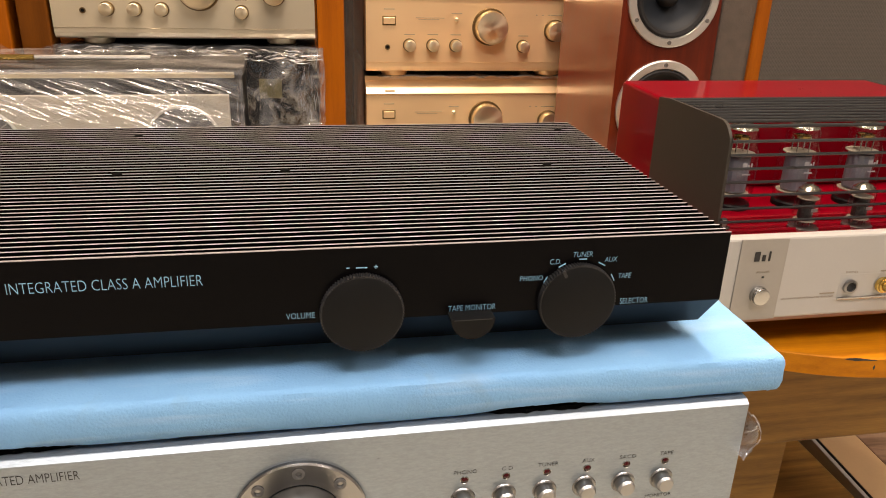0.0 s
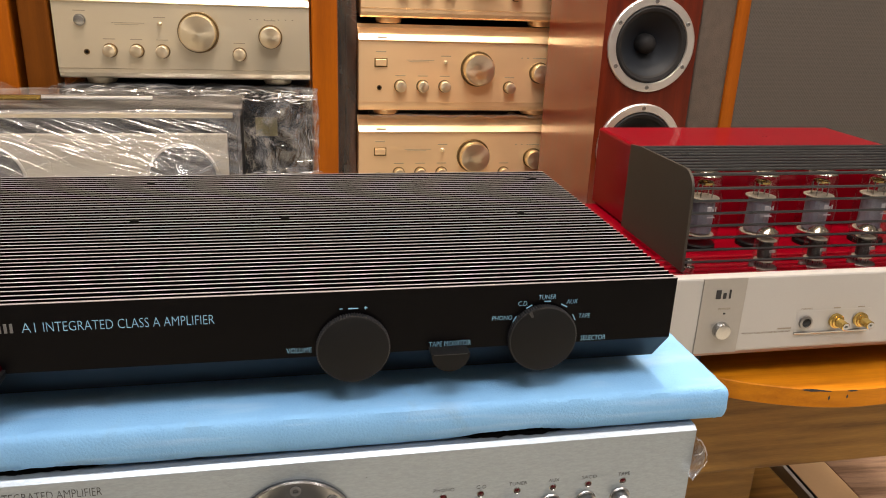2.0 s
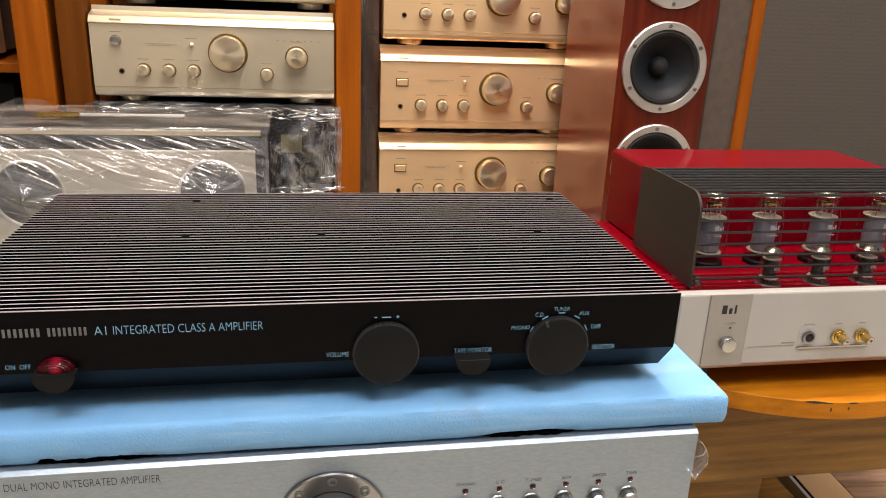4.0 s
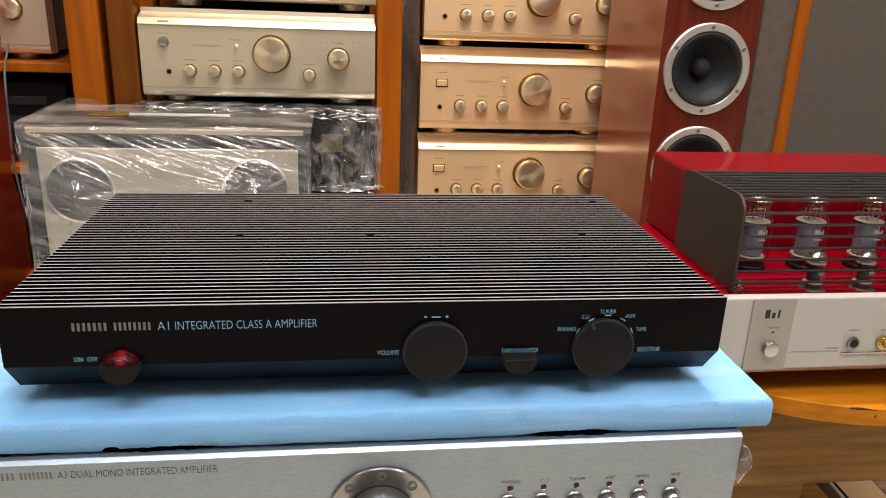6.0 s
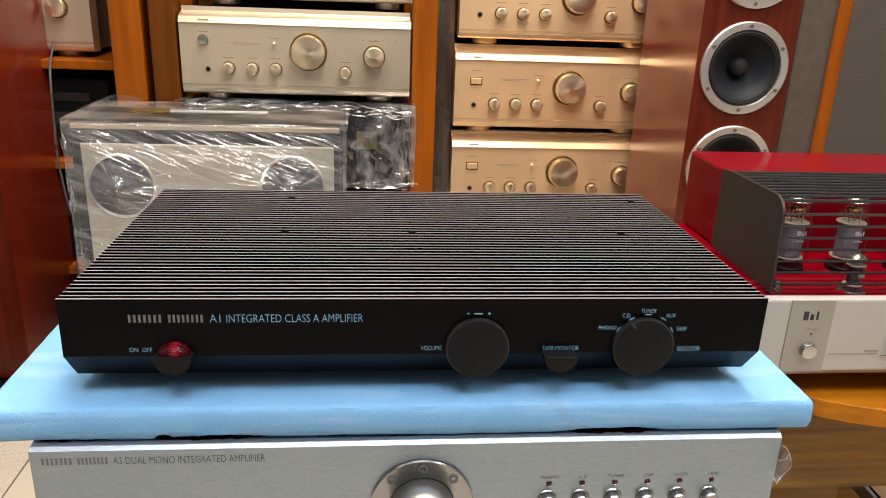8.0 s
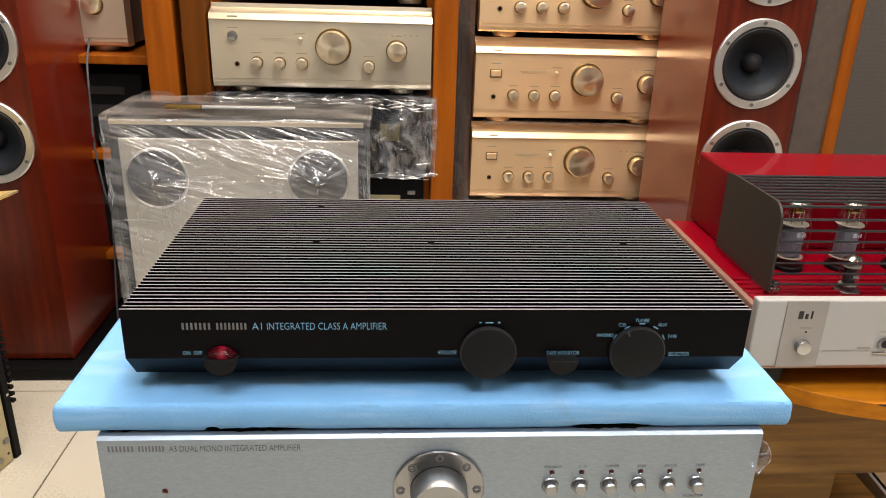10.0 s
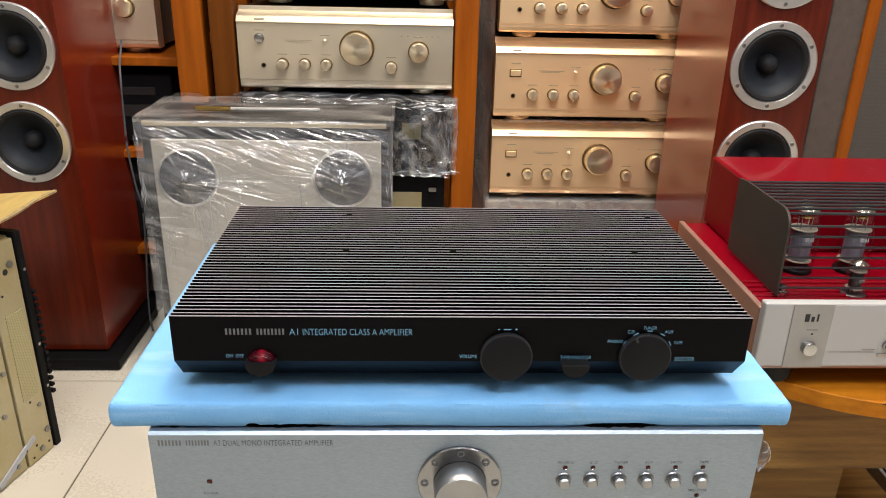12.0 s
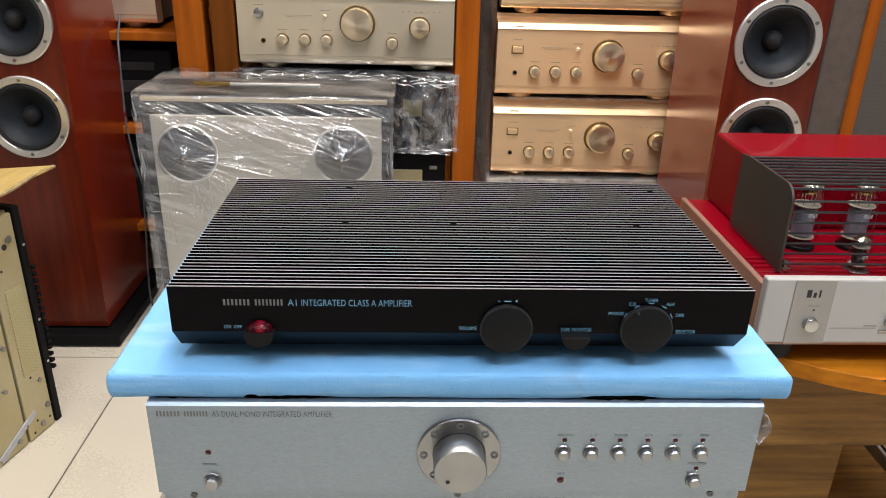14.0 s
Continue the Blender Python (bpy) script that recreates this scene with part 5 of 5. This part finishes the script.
part("shaft", rod([(0.1585, 0.045, 0.537), (0.305, 0.045, 0.537), (0.322, 0.045, 0.537)], 0.0036, 10), RING, pen)
part("cap", rod([(0.094, 0.045, 0.537), (0.158, 0.045, 0.537)], 0.0044, 10), BRASS, pen, "gold cap")

box_w = thing("wrapped_component", "black component loosely wrapped in clear film", "component", (-0.188, 1.10, 0.0))
part("body", box(0, 0.44, 0.012, 0.35, 0.366, 0.525, 0.003), DARK, box_w)
part("display", box(0.335, 0.375, 0.0105, 0.0119, 0.44, 0.475, 0.0006), OLIVE, box_w, "dull yellow label plate")
part("film", crumpled(-0.012, 0.452, 0.004, 0.34, 0.362, 0.5285, 0.0055, 15, 70), FILM_CRUMPLE, box_w, "crumpled clear film", smooth=True)
# Pale strips painted as glints over the wrapped box.
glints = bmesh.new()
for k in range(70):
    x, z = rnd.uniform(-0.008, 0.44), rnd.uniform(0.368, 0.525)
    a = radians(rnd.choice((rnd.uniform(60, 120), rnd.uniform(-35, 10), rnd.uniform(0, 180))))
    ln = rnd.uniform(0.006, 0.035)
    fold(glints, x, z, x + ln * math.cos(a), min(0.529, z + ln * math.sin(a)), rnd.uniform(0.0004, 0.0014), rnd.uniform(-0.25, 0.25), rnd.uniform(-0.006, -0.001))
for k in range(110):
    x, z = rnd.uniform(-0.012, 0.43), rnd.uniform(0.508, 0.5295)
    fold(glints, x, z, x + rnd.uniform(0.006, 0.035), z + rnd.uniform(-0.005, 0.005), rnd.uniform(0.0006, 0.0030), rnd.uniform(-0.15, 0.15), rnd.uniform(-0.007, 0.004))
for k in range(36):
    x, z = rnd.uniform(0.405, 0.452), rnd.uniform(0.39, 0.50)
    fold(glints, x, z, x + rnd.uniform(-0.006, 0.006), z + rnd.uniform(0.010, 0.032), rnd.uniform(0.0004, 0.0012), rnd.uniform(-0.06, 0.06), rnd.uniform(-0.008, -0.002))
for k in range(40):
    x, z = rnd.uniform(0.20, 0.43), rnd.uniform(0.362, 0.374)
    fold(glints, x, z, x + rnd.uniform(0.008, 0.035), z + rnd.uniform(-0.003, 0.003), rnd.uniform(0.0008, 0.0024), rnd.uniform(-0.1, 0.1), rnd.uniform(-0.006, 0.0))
tagged(part("film_folds", glints, CREASE_GLINT, box_w, "film creases with pale glints painted in"), kind="stuff")
below = thing("black_component", "black component with a gold front inset", "component", (-0.17, 1.13, 0.0))
part("body", box(0, 0.41, 0.0, 0.33, 0.258, 0.356, 0.003), DARK, below)
part("inset", box(0.29, 0.36, -0.002, -0.0002, 0.275, 0.317, 0.001), ZINC, below, "gold front inset")
part("knob", box(0.375, 0.392, -0.008, -0.0002, 0.320, 0.328, 0.001), STEEL_GREY, below)
side_wrap = thing("film_sheet", "grey crumpled film hanging beside the amplifier stack", "film", (0.0, 0.0, 0.0))
sheet_bm = bmesh.new()
cols = []
for i in range(9):
    u = i / 8
    cols.append([])
    for j in range(61):
        zz = 0.238 + 0.62 * j / 60
        base_v = Vector((0.3035 + 0.040 * u, 1.225 - 0.02 * u, zz))
        cols[-1].append(sheet_bm.verts.new(base_v + 0.0025 * noise.noise_vector(Vector((u * 1.5, zz * 9, 3)))))
for i in range(8):
    for j in range(60):
        sheet_bm.faces.new((cols[i][j], cols[i + 1][j], cols[i + 1][j + 1], cols[i][j + 1]))
part("sheet", sheet_bm, FILM_HANG, side_wrap, smooth=True)
between = thing("film_sheet", "thin crumpled film lying between two champagne amplifiers", "film", (0.0, 0.0, 0.0))
lay = bmesh.new()
cols = []
for i in range(61):
    x = 0.37 + 0.405 * i / 60
    cols.append([])
    for j in range(9):
        y = 1.181 + 0.25 * (j / 8) ** 2
        lift_z = 0.4640 + 0.0018 + (0.0045 * noise.noise(Vector((x * 38, y * 12, 2))) + 0.002 * noise.noise(Vector((x * 140, y * 30, 4)))) * (1 if j < 5 else 0.2)
        cols[-1].append(lay.verts.new((x, y, max(0.4630, lift_z))))
for i in range(60):
    for j in range(8):
        lay.faces.new((cols[i][j], cols[i + 1][j], cols[i + 1][j + 1], cols[i][j + 1]))
part("sheet", lay, FILM_WRAP, between, smooth=True)
wrapped_low = thing("wrapped_box", "pale component wrapped in film under the stack", "component", (0.34, 1.165, 0.237))
part("body", box(0, 0.44, 0.012, 0.36, 0.0, 0.046, 0.003), DECK, wrapped_low)
part("film", crumpled(-0.006, 0.446, 0.004, 0.36, 0.001, 0.0485, 0.003, 40, 24), FILM_CRUMPLE, wrapped_low, "crumpled clear film", smooth=True)
for zz, hh in ((0.395, 0.160), (0.167, 0.195)):
    black_unit = thing("black_component", "black component standing in the dark rack bay", "component", (-0.80, 1.19, zz), group="black components")
    part("body", box(0, 0.452, 0.0, 0.33, 0.012, hh, 0.004), DARK, black_unit)
    part("display", box(0.06, 0.415, -0.002, -0.0002, hh - 0.045, hh - 0.028, 0.001), DISPLAY, black_unit, "smoked display window")
    part("strip", box(0.03, 0.41, -0.002, -0.0002, hh - 0.092, hh - 0.066, 0.001), DISPLAY, black_unit)
    for fx in (0.05, 0.40):
        part("foot", box(fx - 0.02, fx + 0.02, 0.03, 0.30, 0.0002, 0.0119), RUBBER, black_unit)

CABLE = [(-0.475, 1.225, 0.67), (-0.452, 1.215, 0.63), (-0.430, 1.13, 0.588), (-0.422, 1.10, 0.549), (-0.425, 1.10, 0.480), (-0.427, 1.10, 0.420), (-0.420, 1.10, 0.334), (-0.412, 1.10, 0.284), (-0.416, 1.10, 0.192), (-0.424, 1.10, 0.096), (-0.424, 1.09, 0.03), (-0.41, 1.06, 0.006)]
cable = tagged(part("cable", rod(smooth_line(CABLE, 6), 0.0021, 8), RUBBER_GREY, smooth=True), "grey cable hanging down beside the loudspeaker", "cable")

# ---- upright chassis by the aisle ----
chassis = thing("upright_chassis", "yellow zinc metal chassis standing upright on the floor", "chassis", (-0.450, 0.648, 0.0), -14.9)
L = 0.34
part("panel", box(-0.16, -0.012, -L, 0.0, 0.002, 0.395, 0.002), ZINC, chassis)
part("edge_plate", box(-0.0118, 0.0, -0.062, -0.004, 0.002, 0.393, 0.0015), ZINC, chassis)
part("side_sheet", box(-0.0118, -0.002, -L, -0.0655, 0.002, 0.393, 0.0015), ZINC, chassis)
part("grille", box(-0.0002, 0.0012, -0.048, -0.012, 0.120, 0.275, 0.0003), GRILLE, chassis, "fine perforated grille")
part("dark_cover", box(-0.17, 0.001, 0.0002, 0.014, 0.0, 0.40, 0.002), DARK, chassis, "black cover edge")
for k in range(16):
    part("cooling_fin", box(-0.02, 0.0035, 0.0145, 0.022, 0.10 + k * 0.0125, 0.106 + k * 0.0125, 0.0008), DARK, chassis)
for yy, zz, r in ((-0.02, 0.355, 0.006), (-0.018, 0.098, 0.004), (-0.012, 0.045, 0.0055), (-0.030, 0.018, 0.005), (-0.09, 0.12, 0.004), (-0.10, 0.27, 0.004), (-0.075, 0.19, 0.004), (-0.11, 0.20, 0.004), (-0.085, 0.02, 0.004), (-0.11, 0.35, 0.004)):
    part("screw", rod([(0.0002 if yy > -0.063 else -0.0018, yy, zz), (0.0028, yy, zz)], r, 14), STEEL_GREY, chassis)
part("hole", rod([(-0.0004, -0.030, 0.345), (0.0006, -0.030, 0.345)], 0.005, 16), RUBBER, chassis)
for zz in (0.335, 0.20, 0.12):
    part("cover_screw", rod([(0.0008, 0.007, zz), (0.0022, 0.007, zz)], 0.0028, 12), STEEL, chassis)
for yy, zz in ((-0.05, 0.012), (-0.04, 0.03), (-0.012, 0.02), (-0.045, 0.31), (-0.035, 0.112), (-0.062, 0.034)):
    part("hole", rod([(-0.0004, yy, zz), (0.0005, yy, zz)], 0.0022, 10), RUBBER, chassis)
strip = part("white_strip", box(-0.0018, 0.0005, -0.16, -0.066, -0.006, 0.006, 0.0006), PRINT_WHITE, chassis, "white plastic strip")
strip.matrix_basis = pose(0, 0.02, 0.075, 0, 0, 0) @ pose(0, 0, 0, 24, 0, 0)

card = bmesh.new()
g = []
for i in range(13):
    col = []
    for j in range(9):
        u, v = i / 12, j / 8
        x = -0.30 + 0.318 * u - 0.02 * (v < 0.5) * (0.5 - v) + 0.010 * noise.noise(Vector((v * 5, 0, 3))) * (u > 0.9)
        y = -0.35 + 0.485 * v
        z = 0.0 + 0.020 * u * u + 0.010 * math.sin(2.5 * v) + 0.002 * noise.noise(Vector((u * 3, v * 3, 1)))
        col.append((x, y, z))
    g.append(col)
layers = []
for dz in (0.0, 0.004):
    layers.append([[card.verts.new((x, y, z + dz)) for x, y, z in col] for col in g])
for i in range(12):
    for j in range(8):
        for k, sgn in ((0, -1), (1, 1)):
            q = [layers[k][i][j], layers[k][i + 1][j], layers[k][i + 1][j + 1], layers[k][i][j + 1]]
            card.faces.new(q if sgn > 0 else q[::-1])
for i in range(12):
    for j in (0, 8):
        card.faces.new((layers[0][i][j], layers[0][i + 1][j], layers[1][i + 1][j], layers[1][i][j]))
for j in range(8):
    for i in (0, 12):
        card.faces.new((layers[0][i][j], layers[0][i][j + 1], layers[1][i][j + 1], layers[1][i][j]))
bmesh.ops.recalc_face_normals(card, faces=card.faces[:])
cardboard = tagged(part("cardboard_sheet", card, CARD), "bent sheet of yellow-brown cardboard on the chassis", "cardboard")
torn = bmesh.new()
last = None
for k in range(141):
    v = k / 140
    x = 0.018 - 0.02 * (v < 0.5) * (0.5 - v) + 0.010 * noise.noise(Vector((v * 5, 0, 3)))
    y, z = -0.35 + 0.485 * v, 0.020 + 0.010 * math.sin(2.5 * v) + 0.002 * noise.noise(Vector((3, v * 3, 1)))
    out = 0.0012 + 0.0022 * abs(noise.noise(Vector((v * 70, 2, 5)))) + 0.0012 * noise.noise(Vector((v * 240, 7, 5)))
    row = [torn.verts.new((x - 0.004, y, z + 0.0046)), torn.verts.new((x + out, y, z + 0.0038)), torn.verts.new((x + out * 0.6, y, z + 0.0004)), torn.verts.new((x - 0.004, y, z - 0.0006))]
    if last:
        for j in range(3):
            torn.faces.new((last[j], last[j + 1], row[j + 1], row[j]))
    last = row
part("torn_edge", torn, CARD_EDGE, cardboard, "pale torn corrugated edge")
cardboard.matrix_world = pose(-0.465, 0.648, 0.3965, 0, 0, -5)

# ---- floor tiles ----
tile_bm = box(-0.2985, 0.2985, -0.2985, 0.2985, -0.0028, 0.0, 0.0006, 1)
first_tile = part("tile", tile_bm, TILE, floor)
first_tile.location = (-0.081, 0.56, 0)
for i in range(-4, 5):
    for j in range(-6, 3):
        x, y = -0.081 + 0.6 * i, 0.56 + 0.6 * j
        if (i or j) and FLOOR_X0 + 0.2 < x < FLOOR_X1 - 0.2 and FLOOR_Y0 + 0.2 < y < FLOOR_Y1 - 0.2:
            o = new("tile", first_tile.data)
            o.parent = floor
            o.location = (x, y, 0)
